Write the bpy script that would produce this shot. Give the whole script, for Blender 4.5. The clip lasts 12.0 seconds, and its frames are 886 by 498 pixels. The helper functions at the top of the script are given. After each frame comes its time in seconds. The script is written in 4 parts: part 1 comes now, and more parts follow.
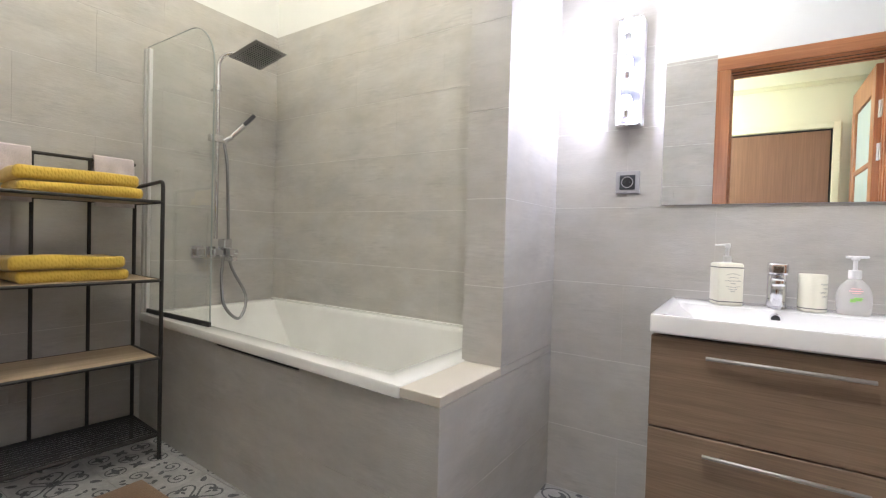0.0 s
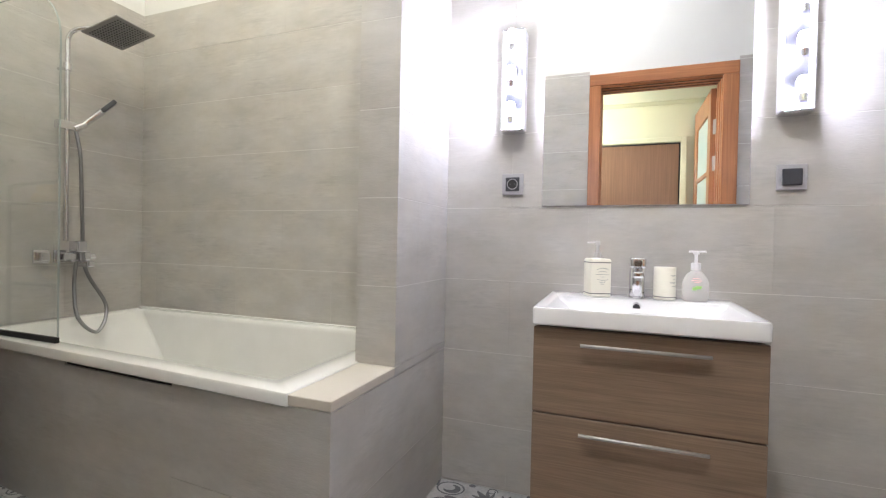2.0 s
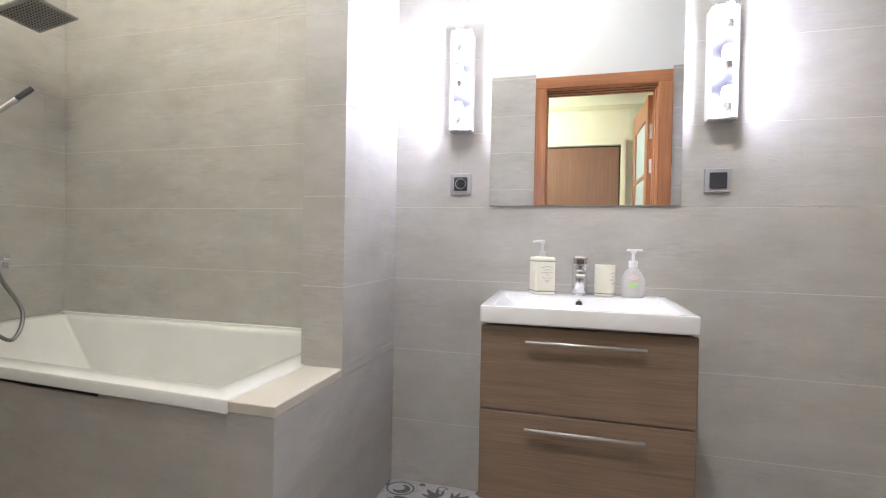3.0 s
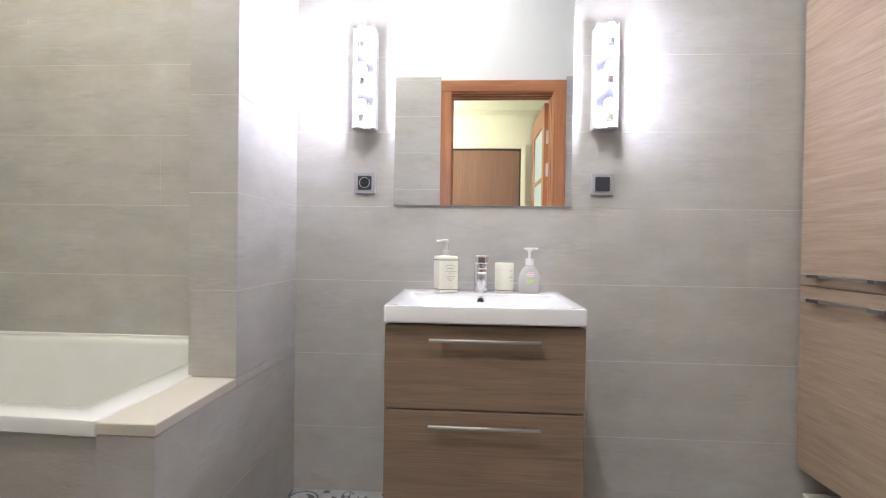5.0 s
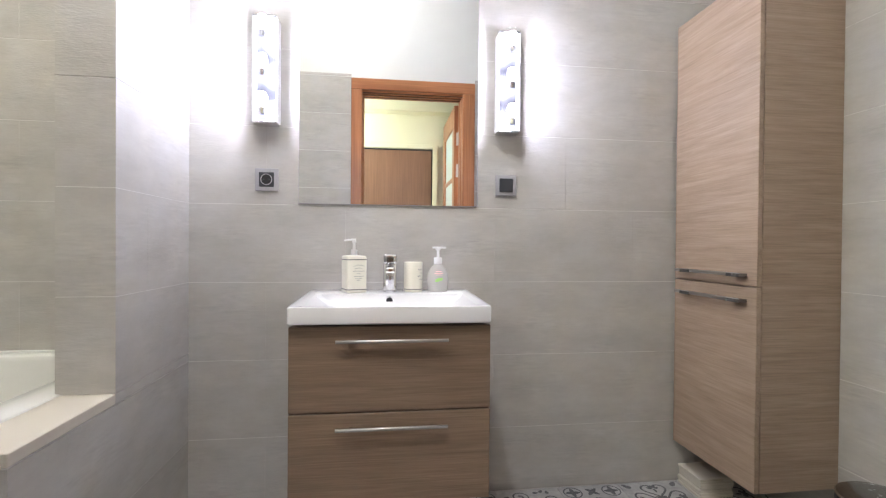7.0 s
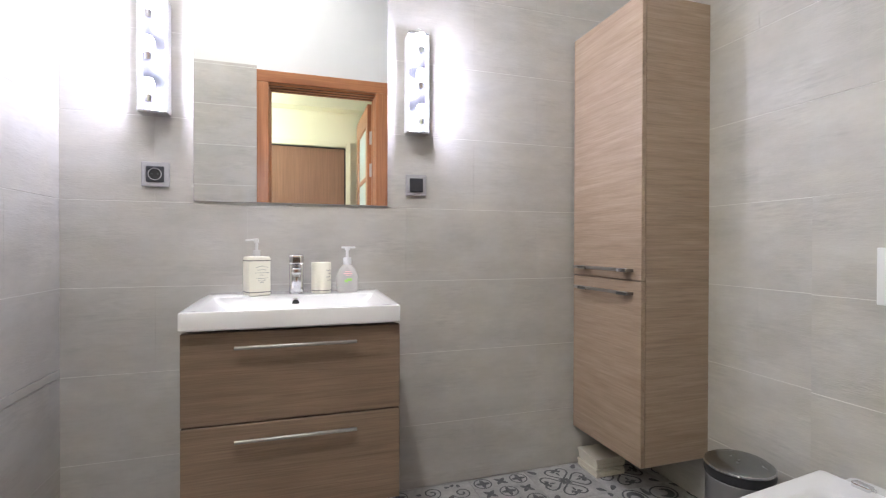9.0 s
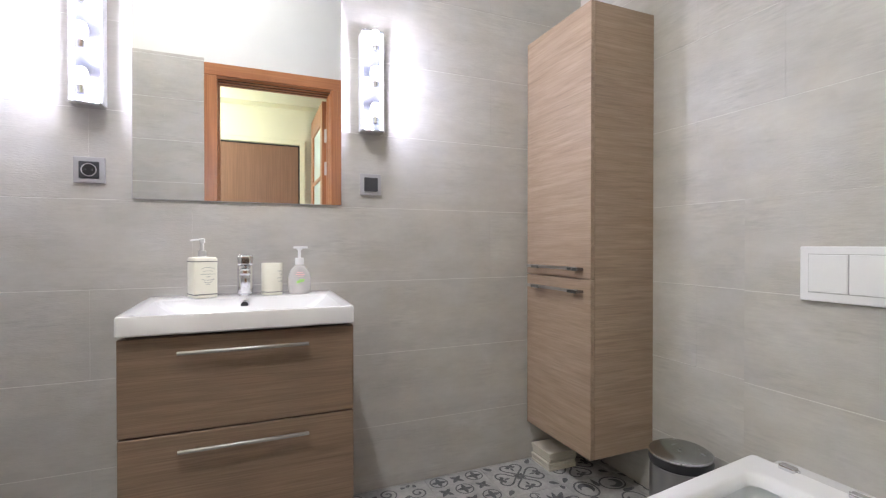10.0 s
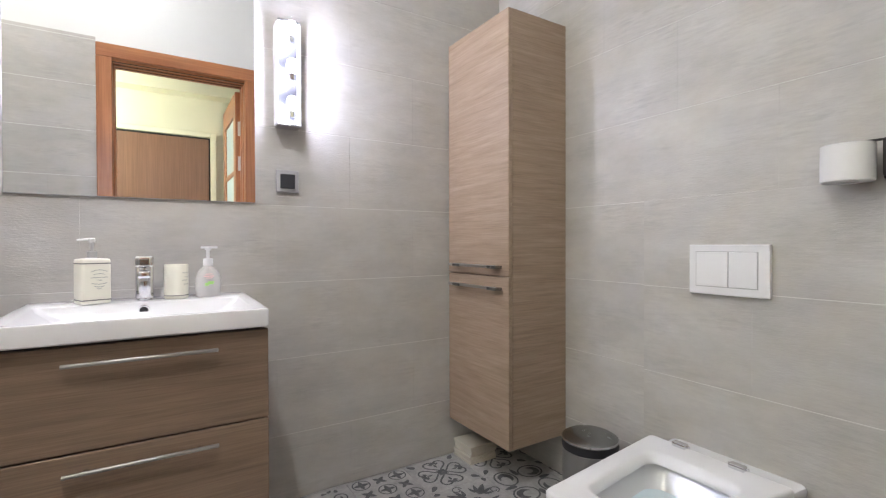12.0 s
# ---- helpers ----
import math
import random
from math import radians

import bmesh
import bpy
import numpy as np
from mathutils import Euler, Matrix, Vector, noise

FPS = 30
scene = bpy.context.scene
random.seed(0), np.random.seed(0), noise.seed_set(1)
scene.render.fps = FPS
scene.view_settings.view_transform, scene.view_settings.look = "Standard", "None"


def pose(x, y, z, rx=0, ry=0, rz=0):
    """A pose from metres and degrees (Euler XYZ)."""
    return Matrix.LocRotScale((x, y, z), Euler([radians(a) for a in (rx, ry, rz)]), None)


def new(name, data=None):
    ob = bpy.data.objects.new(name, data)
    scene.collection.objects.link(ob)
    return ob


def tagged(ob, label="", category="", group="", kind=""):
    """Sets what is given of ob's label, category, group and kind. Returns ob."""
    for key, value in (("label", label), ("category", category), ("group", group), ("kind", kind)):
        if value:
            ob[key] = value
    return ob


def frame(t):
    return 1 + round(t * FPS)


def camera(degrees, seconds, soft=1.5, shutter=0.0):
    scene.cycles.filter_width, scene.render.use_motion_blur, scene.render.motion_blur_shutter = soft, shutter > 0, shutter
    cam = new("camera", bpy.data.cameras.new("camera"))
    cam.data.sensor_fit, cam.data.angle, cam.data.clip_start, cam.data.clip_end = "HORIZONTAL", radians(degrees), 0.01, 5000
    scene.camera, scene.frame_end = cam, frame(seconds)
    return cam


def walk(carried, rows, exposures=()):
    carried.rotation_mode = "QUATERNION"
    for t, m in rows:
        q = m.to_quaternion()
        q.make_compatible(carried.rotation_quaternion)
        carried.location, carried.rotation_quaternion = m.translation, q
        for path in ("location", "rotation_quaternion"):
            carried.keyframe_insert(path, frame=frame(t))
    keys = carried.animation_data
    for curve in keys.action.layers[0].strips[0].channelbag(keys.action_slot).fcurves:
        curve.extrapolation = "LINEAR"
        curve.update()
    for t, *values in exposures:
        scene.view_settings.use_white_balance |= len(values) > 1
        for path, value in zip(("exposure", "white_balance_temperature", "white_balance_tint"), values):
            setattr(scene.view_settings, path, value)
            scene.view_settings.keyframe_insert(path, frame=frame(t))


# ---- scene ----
EXPOSURE = 1.0
cam = camera(88.05, 12.0, soft=1.25)
# seconds, x, y, z, yaw, pitch, roll
PATH = [
    (0, -0.0861, -1.8592, 1.0185, 33.48, -1.20, -1.66),
    (0.5, -0.0844, -1.8543, 1.0156, 30.41, -0.97, -1.38),
    (1, -0.0811, -1.8510, 1.0133, 27.21, -0.86, -1.31),
    (1.5, -0.0772, -1.8485, 1.0118, 23.95, -0.73, -1.26),
    (2, -0.0725, -1.8465, 1.0118, 20.75, -0.71, -1.20),
    (2.5, -0.0680, -1.8445, 1.0128, 17.66, -0.69, -1.13),
    (3, -0.0635, -1.8425, 1.0141, 14.66, -0.75, -1.08),
    (5, -0.0444, -1.8365, 1.0149, 3.41, -0.65, -0.81),
    (5.5, -0.0391, -1.8358, 1.0148, 0.74, -0.66, -0.73),
    (6, -0.0335, -1.8360, 1.0142, -1.80, -0.61, -0.63),
    (6.5, -0.0272, -1.8361, 1.0134, -4.46, -0.58, -0.56),
    (7, -0.0206, -1.8364, 1.0124, -7.18, -0.53, -0.47),
    (9, 0.0069, -1.8424, 1.0087, -17.45, -0.42, -0.12),
    (9.5, 0.0133, -1.8445, 1.0085, -19.83, -0.42, -0.09),
    (10, 0.0192, -1.8460, 1.0087, -22.64, -0.44, -0.00),
    (10.5, 0.0238, -1.8467, 1.0092, -24.93, -0.50, 0.09),
    (11, 0.0270, -1.8477, 1.0095, -27.44, -0.53, 0.10),
    (11.5, 0.0296, -1.8485, 1.0098, -29.56, -0.56, 0.19),
    (12, 0.0315, -1.8496, 1.0101, -31.99, -0.61, 0.17),
]
walk(cam, [(t, pose(x, y, z, 90 + pitch, roll, yaw)) for t, x, y, z, yaw, pitch, roll in PATH], exposures=[(0.0, EXPOSURE - 0.05), (3.0, EXPOSURE - 0.05), (5.5, EXPOSURE - 0.07), (7.0, EXPOSURE - 0.10), (9.5, EXPOSURE - 0.14), (12.0, EXPOSURE - 0.17)])

# ---- light ----
world = bpy.data.worlds.new("world")
world.use_nodes = True
world.node_tree.nodes["Background"].inputs[0].default_value = (0.9, 0.95, 1.0, 1)
world.node_tree.nodes["Background"].inputs[1].default_value = 0.02
scene.world = world
# SPOT and DRUM set an unseen spotlight added as fill.
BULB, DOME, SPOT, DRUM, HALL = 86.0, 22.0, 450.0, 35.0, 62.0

# ---- plan, in metres ----
XL, XR = -2.690, 1.530          # left and right walls
YM, YB, YD = 0.0, 0.050, -1.95  # mirror wall, wall behind the tub, door wall
CEIL = 3.20
TILE_TOP, TILE_L, TILE_H = 2.305, 0.60, 0.30
JOINT = 0.262                   # height of the first full joint
PX0, PX1, PY = -0.909, -0.756, -0.473   # pier
LZ, LY = 0.594, -0.838          # ledge height and front
HALL_Y, HALL_Z = -2.95, 2.47


# ---- materials ----
def mat(name, color=(0.8, 0.8, 0.8), rough=0.5, metal=0.0, **kw):
    m = bpy.data.materials.new(name)
    m.use_nodes = True
    b = m.node_tree.nodes["Principled BSDF"]
    b.inputs["Base Color"].default_value = (*color, 1)
    b.inputs["Roughness"].default_value = rough
    b.inputs["Metallic"].default_value = metal
    for k, v in kw.items():
        b.inputs[k.replace("_", " ")].default_value = v
    return m


def nodes(m):
    nt = m.node_tree
    return nt, nt.nodes["Principled BSDF"]


def node(nt, kind, **vals):
    n = nt.nodes.new(kind)
    for k, v in vals.items():
        n.inputs[k].default_value = v
    return n


def coords(nt, scale=(1, 1, 1), rot=(0, 0, 0), shift_random=False):
    tc = nt.nodes.new("ShaderNodeTexCoord")
    mp = nt.nodes.new("ShaderNodeMapping")
    mp.inputs["Scale"].default_value = scale
    mp.inputs["Rotation"].default_value = rot
    src = tc.outputs["Object"]
    if shift_random:
        info = nt.nodes.new("ShaderNodeObjectInfo")
        mul = nt.nodes.new("ShaderNodeVectorMath")
        mul.operation = "MULTIPLY_ADD"
        comb = nt.nodes.new("ShaderNodeCombineXYZ")
        for i in range(3):
            nt.links.new(info.outputs["Random"], comb.inputs[i])
        nt.links.new(comb.outputs[0], mul.inputs[0])
        mul.inputs[1].default_value = (17.0, 29.0, 41.0)
        nt.links.new(src, mul.inputs[2])
        src = mul.outputs[0]
    nt.links.new(src, mp.inputs["Vector"])
    return mp.outputs["Vector"]


def noise_tex(nt, vec, scale, detail=4.0, rough=0.55):
    n = node(nt, "ShaderNodeTexNoise", Scale=scale, Detail=detail, Roughness=rough)
    nt.links.new(vec, n.inputs["Vector"])
    return n.outputs["Fac"]


def ramp(nt, fac, stops):
    r = nt.nodes.new("ShaderNodeValToRGB")
    el = r.color_ramp.elements
    while len(el) < len(stops):
        el.new(0.5)
    for e, (p, c) in zip(el, stops):
        e.position, e.color = p, (*c, 1)
    nt.links.new(fac, r.inputs["Fac"])
    return r.outputs["Color"]


def mixc(nt, fac, a, b, mode="MIX"):
    m = nt.nodes.new("ShaderNodeMix")
    m.data_type, m.blend_type = "RGBA", mode
    for sock, v in ((m.inputs["Factor"], fac), (m.inputs["A"], a), (m.inputs["B"], b)):
        if hasattr(v, "links"):
            nt.links.new(v, sock)
        elif isinstance(v, (int, float)):
            sock.default_value = v
        else:
            sock.default_value = (*v, 1)
    return m.outputs["Result"]


def bump(nt, b, fac, strength, dist):
    n = node(nt, "ShaderNodeBump", Strength=strength, Distance=dist)
    nt.links.new(fac, n.inputs["Height"])
    nt.links.new(n.outputs["Normal"], b.inputs["Normal"])


def rough_var(nt, b, fac, lo, hi):
    r = node(nt, "ShaderNodeMapRange")
    r.inputs["To Min"].default_value, r.inputs["To Max"].default_value = lo, hi
    nt.links.new(fac, r.inputs["Value"])
    nt.links.new(r.outputs["Result"], b.inputs["Roughness"])


def tile_mat(name="wall_tile", shift=(0, 0, 0)):
    """Matt stoneware: wide clouds, broken fine brush marks along the tile, faint warm blotches."""
    m = mat(name, rough=0.45)
    nt, b = nodes(m)
    geo = nt.nodes.new("ShaderNodeNewGeometry")
    info = nt.nodes.new("ShaderNodeObjectInfo")

    def place(scale):
        mp = nt.nodes.new("ShaderNodeMapping")
        mp.inputs["Scale"].default_value = scale
        mp.inputs["Location"].default_value = shift
        nt.links.new(geo.outputs["Position"], mp.inputs["Vector"])
        return mp.outputs["Vector"]

    cloud = noise_tex(nt, place((1, 1, 2.2)), 3.4, 6, 0.66)
    blotch = noise_tex(nt, place((1, 1, 1)), 7.5, 3, 0.5)
    line = noise_tex(nt, place((13, 13, 105)), 1.0, 4, 0.65)
    mask = noise_tex(nt, place((3, 3, 9)), 1.4, 3, 0.5)
    grain = noise_tex(nt, place((60, 60, 260)), 1.0, 2, 0.5)
    base = ramp(nt, cloud, [(0.28, (0.405, 0.392, 0.377)), (0.72, (0.540, 0.526, 0.510))])
    warm = ramp(nt, blotch, [(0.35, (1.0, 1.0, 1.0)), (0.75, (1.015, 0.985, 0.93))])
    col = mixc(nt, 1.0, base, warm, "MULTIPLY")
    streak = ramp(nt, line, [(0.30, (0.86, 0.86, 0.865)), (0.5, (1.0, 1.0, 1.0)), (0.70, (1.12, 1.12, 1.12))])
    on = ramp(nt, mask, [(0.46, (0.08, 0.08, 0.08)), (0.68, (0.95, 0.95, 0.95))])
    col = mixc(nt, on, col, mixc(nt, 1.0, col, streak, "MULTIPLY"))
    tone = ramp(nt, info.outputs["Random"], [(0.0, (0.986, 0.986, 0.988)), (1.0, (1.014, 1.013, 1.010))])
    col = mixc(nt, 1.0, col, tone, "MULTIPLY")
    nt.links.new(col, b.inputs["Base Color"])
    mul = nt.nodes.new("ShaderNodeMath")
    mul.operation = "MULTIPLY_ADD"
    nt.links.new(line, mul.inputs[0])
    nt.links.new(mask, mul.inputs[1])
    nt.links.new(grain, mul.inputs[2])
    bump(nt, b, mul.outputs[0], 0.5, 0.0014)
    rough_var(nt, b, cloud, 0.36, 0.55)
    return m


def wood_mat(name, dark, light, along="z", scale=1.0, rough=0.5, var=True):
    """Grain running along the axis named."""
    m = mat(name, rough=rough)
    nt, b = nodes(m)
    s = {"x": (0.55, 9, 9), "y": (9, 0.55, 9), "z": (9, 9, 0.55)}[along]
    s2 = {"x": (2.2, 110, 110), "y": (110, 2.2, 110), "z": (110, 110, 2.2)}[along]
    vec = coords(nt, tuple(scale * k for k in s), shift_random=var)
    g = node(nt, "ShaderNodeTexNoise", Scale=1.6, Detail=5.0, Roughness=0.62, Distortion=0.55)
    nt.links.new(vec, g.inputs["Vector"])
    f = noise_tex(nt, coords(nt, tuple(scale * k for k in s2), shift_random=var), 1.0, 3, 0.6)
    big = noise_tex(nt, coords(nt), 2.0, 2)
    c1 = ramp(nt, g.outputs["Fac"], [(0.32, dark), (0.68, light)])
    c2 = ramp(nt, f, [(0.3, (0.80, 0.785, 0.77)), (0.62, (1.06, 1.06, 1.06))])
    c3 = ramp(nt, big, [(0.3, (0.93, 0.93, 0.93)), (0.7, (1.05, 1.05, 1.05))])
    col = mixc(nt, 1.0, mixc(nt, 1.0, c1, c2, "MULTIPLY"), c3, "MULTIPLY")
    nt.links.new(col, b.inputs["Base Color"])
    bump(nt, b, f, 0.25, 0.0008)
    return m


def plaster_mat(name, color, rough=0.8):
    m = mat(name, color, rough)
    nt, b = nodes(m)
    n = noise_tex(nt, coords(nt), 3.0, 5)
    d = tuple(c * 0.965 for c in color)
    nt.links.new(ramp(nt, n, [(0.3, d), (0.7, color)]), b.inputs["Base Color"])
    bump(nt, b, noise_tex(nt, coords(nt), 140.0, 3), 0.12, 0.001)
    return m


def towel_mat(name, dark, light, cells=90.0, ribs=0.0):
    m = mat(name, rough=0.95, Sheen_Weight=0.4)
    nt, b = nodes(m)
    if ribs:
        waves = []
        for way in ("Y", "DIAGONAL"):
            w = node(nt, "ShaderNodeTexWave", Scale=ribs, Distortion=1.2, Detail=1.0)
            w.bands_direction = way
            nt.links.new(coords(nt), w.inputs["Vector"])
            waves.append(w.outputs["Fac"])
        mul = nt.nodes.new("ShaderNodeMath")
        mul.operation = "MULTIPLY"
        nt.links.new(waves[0], mul.inputs[0])
        nt.links.new(waves[1], mul.inputs[1])
        pile = mul.outputs[0]
    else:
        v = node(nt, "ShaderNodeTexVoronoi", Scale=cells)
        nt.links.new(coords(nt), v.inputs["Vector"])
        pile = v.outputs["Distance"]
    n = noise_tex(nt, coords(nt), 14.0, 4)
    col = mixc(nt, 1.0, ramp(nt, pile, [(0.1, light), (0.65, dark)]), ramp(nt, n, [(0.3, (0.88, 0.88, 0.88)), (0.7, (1.06, 1.06, 1.06))]), "MULTIPLY")
    nt.links.new(col, b.inputs["Base Color"])
    bump(nt, b, pile, 0.3, -0.002)
    return m


def floor_tile_mat():
    m = mat("floor_tile", rough=0.5)
    nt, b = nodes(m)
    n = noise_tex(nt, coords(nt, shift_random=True), 14.0, 6, 0.65)
    n2 = noise_tex(nt, coords(nt, shift_random=True), 70.0, 4, 0.6)
    c = mixc(nt, 1.0, ramp(nt, n, [(0.3, (0.31, 0.308, 0.31)), (0.7, (0.50, 0.495, 0.49))]), ramp(nt, n2, [(0.3, (0.88, 0.88, 0.88)), (0.6, (1.03, 1.03, 1.03))]), "MULTIPLY")
    nt.links.new(c, b.inputs["Base Color"])
    rough_var(nt, b, n, 0.35, 0.6)
    return m


def print_mat():
    m = mat("printed_pattern", rough=0.5)
    nt, b = nodes(m)
    n = noise_tex(nt, coords(nt, shift_random=True), 45.0, 5, 0.7)
    nt.links.new(ramp(nt, n, [(0.3, (0.045, 0.047, 0.055)), (0.75, (0.15, 0.15, 0.16))]), b.inputs["Base Color"])
    return m


def emit_mat(name, color, strength):
    m = mat(name, (0.9, 0.9, 0.9), 0.4)
    _, b = nodes(m)
    b.inputs["Emission Color"].default_value = (*color, 1)
    b.inputs["Emission Strength"].default_value = strength
    return m


def metal_mat(name, color, rough, var=0.06):
    m = mat(name, color, rough, 1.0)
    nt, b = nodes(m)
    rough_var(nt, b, noise_tex(nt, coords(nt), 25.0, 4), max(rough - var, 0.02), rough + var)
    return m


def acrylic_mat():
    m = mat("white_enamel", (0.80, 0.80, 0.77), 0.16, Coat_Weight=0.3)
    nt, b = nodes(m)
    n = noise_tex(nt, coords(nt), 5.0, 3)
    nt.links.new(ramp(nt, n, [(0.3, (0.77, 0.77, 0.745)), (0.7, (0.82, 0.82, 0.80))]), b.inputs["Base Color"])
    rough_var(nt, b, noise_tex(nt, coords(nt), 30.0, 4), 0.12, 0.22)
    return m


TILE = tile_mat()
BOXING_TILE = tile_mat("boxing_tile", (7.3, 2.9, 5.1))
LEDGE = plaster_mat("beige_ledge_tile", (0.60, 0.555, 0.485), 0.45)
GROUT = plaster_mat("grout", (0.66, 0.645, 0.62))
PAINT = plaster_mat("white_paint", (0.79, 0.795, 0.78))
CREAM = plaster_mat("cream_paint", (0.82, 0.79, 0.57))
FLOOR_TILE, PRINT = floor_tile_mat(), print_mat()
VANITY_WOOD = wood_mat("vanity_wood", (0.205, 0.138, 0.092), (0.275, 0.192, 0.132), "x", 2.6, rough=0.5)
CAB_WOOD = wood_mat("cabinet_wood", (0.300, 0.215, 0.153), (0.390, 0.290, 0.215), "y", 3.4, rough=0.5)
CAB_SIDE = wood_mat("cabinet_side_wood", (0.300, 0.215, 0.153), (0.390, 0.290, 0.215), "x", 3.4, rough=0.5)
DOOR_WOOD = wood_mat("door_wood", (0.36, 0.135, 0.055), (0.50, 0.215, 0.095), "z", rough=0.32)
DOOR_WOOD_X = wood_mat("door_wood_head", (0.36, 0.135, 0.055), (0.50, 0.215, 0.095), "x", rough=0.32)
BROWN_DOOR = wood_mat("brown_door_wood", (0.225, 0.112, 0.062), (0.255, 0.132, 0.074), "z", rough=0.45)
SHELF_WOOD = wood_mat("shelf_wood", (0.42, 0.31, 0.20), (0.62, 0.49, 0.34), "y", rough=0.6)
ENAMEL = acrylic_mat()
CERAMIC = mat("white_ceramic", (0.77, 0.77, 0.785), 0.12, Coat_Weight=0.4)
PLASTIC = mat("white_plastic", (0.80, 0.80, 0.82), 0.3)
CREAMWARE = mat("cream_ceramic", (0.80, 0.775, 0.66), 0.3)
BLACK = mat("black_plastic", (0.018, 0.018, 0.02), 0.45)
GREYP = mat("grey_plastic", (0.38, 0.37, 0.39), 0.35)
DARKP = mat("dark_grey_plastic", (0.040, 0.042, 0.050), 0.35)
RUBBER = mat("black_rubber", (0.02, 0.02, 0.02), 0.7)
CHROME = metal_mat("chrome", (0.74, 0.74, 0.76), 0.14, 0.05)
STEEL = metal_mat("brushed_steel", (0.60, 0.59, 0.58), 0.30, 0.02)
BINSTEEL = metal_mat("brushed_bin_steel", (0.40, 0.395, 0.39), 0.33, 0.02)
ALU = metal_mat("matt_aluminium", (0.80, 0.80, 0.80), 0.42)
LIDGREY = metal_mat("dark_grey_metal", (0.30, 0.31, 0.31), 0.27, 0.015)
HANDLE = mat("satin_steel", (0.42, 0.41, 0.405), 0.30, 1.0)
PLATE = mat("satin_grey_metal", (0.15, 0.15, 0.165), 0.32, 1.0)
HEADGREY = metal_mat("shower_grey_metal", (0.42, 0.42, 0.42), 0.32)
HOSEGREY = metal_mat("ribbed_grey_metal", (0.27, 0.27, 0.27), 0.35)
BLACKMETAL = metal_mat("black_metal", (0.03, 0.028, 0.026), 0.45)
BLACKMETAL.node_tree.nodes["Principled BSDF"].inputs["Metallic"].default_value = 0.3
POLISHED = mat("polished_steel", (0.70, 0.70, 0.72), 0.04, 1.0)
MIRROR = mat("mirror_silver", (0.93, 0.94, 0.94), 0.0, 1.0)
GLASS = mat("clear_glass", (0.97, 0.99, 0.98), 0.0, Transmission_Weight=1.0, IOR=1.25)
LAMP_GLASS = mat("thin_lamp_glass", (0.97, 0.97, 0.99), 0.02, Transmission_Weight=1.0, IOR=1.06)
GLASS_EDGE = mat("glass_edge", (0.36, 0.40, 0.385), 0.15)
FROST = mat("frosted_glass", (0.66, 0.78, 0.78), 0.45, Transmission_Weight=0.25, IOR=1.3)
SOAP = mat("clear_soap_plastic", (0.98, 0.97, 0.965), 0.08, Transmission_Weight=0.66, IOR=1.12)
YELLOW = towel_mat("yellow_towel", (0.64, 0.42, 0.055), (0.70, 0.475, 0.075), ribs=30.0)
LILAC = towel_mat("lilac_towel", (0.56, 0.50, 0.53), (0.70, 0.63, 0.66), 300.0)
MAT_BROWN = towel_mat("brown_mat", (0.20, 0.095, 0.035), (0.30, 0.16, 0.06), 220.0)
BULB_LIGHT = emit_mat("bulb_light", (0.90, 0.925, 1.16), BULB)
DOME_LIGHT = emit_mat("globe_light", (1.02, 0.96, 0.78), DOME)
SPOT_FILL = emit_mat("spot_fill_light", (0.975, 0.962, 0.985), SPOT)
DRUM_FILL = emit_mat("drum_fill_light", (0.975, 0.962, 0.985), DRUM)
HALL_LIGHT = emit_mat("hall_light", (0.92, 0.975, 1.0), HALL)
BAND = mat("dark_ink", (0.09, 0.09, 0.09), 0.4)
INK = mat("grey_ink", (0.30, 0.30, 0.29), 0.5)
PINK = mat("pink_ink", (0.80, 0.42, 0.45), 0.5)
GREEN = mat("green_ink", (0.25, 0.55, 0.12), 0.5)


# ---- building helpers ----
def base_of(ob):
    v = Vector((0, 0, 0))
    while ob is not None:
        v += ob.location
        ob = ob.parent
    return v


def part(name, bm, material, parent=None, label="", smooth=False):
    """One mesh object, its geometry given in world metres."""
    me = bpy.data.meshes.new(name)
    if parent is not None:
        bmesh.ops.translate(bm, verts=bm.verts, vec=-base_of(parent))
    bm.to_mesh(me)
    bm.free()
    if smooth:
        me.shade_smooth()
        me.set_sharp_from_angle(angle=radians(38))
    me.materials.append(material)
    ob = new(name, me)
    if parent is not None:
        ob.parent = parent
    if label:
        ob["label"] = label
    return ob


def thing(name, loc, label, category, group=""):
    e = new(name)
    e.empty_display_size = 0.05
    e.location = loc
    return tagged(e, label, category, group)


def box(x0, x1, y0, y1, z0, z1, bevel=0.0, seg=1, bm=None):
    own = bmesh.new()
    bmesh.ops.create_cube(own, size=1.0)
    for v in own.verts:
        v.co = Vector(((x0 + x1) / 2 + v.co.x * (x1 - x0), (y0 + y1) / 2 + v.co.y * (y1 - y0), (z0 + z1) / 2 + v.co.z * (z1 - z0)))
    if bevel:
        bmesh.ops.bevel(own, geom=own.edges[:], offset=bevel, segments=seg, affect="EDGES", profile=0.5)
    return join(bm, own)


def join(bm, own):
    if bm is None:
        return own
    me = bpy.data.meshes.new("tmp")
    own.to_mesh(me)
    own.free()
    bm.from_mesh(me)
    bpy.data.meshes.remove(me)
    return bm


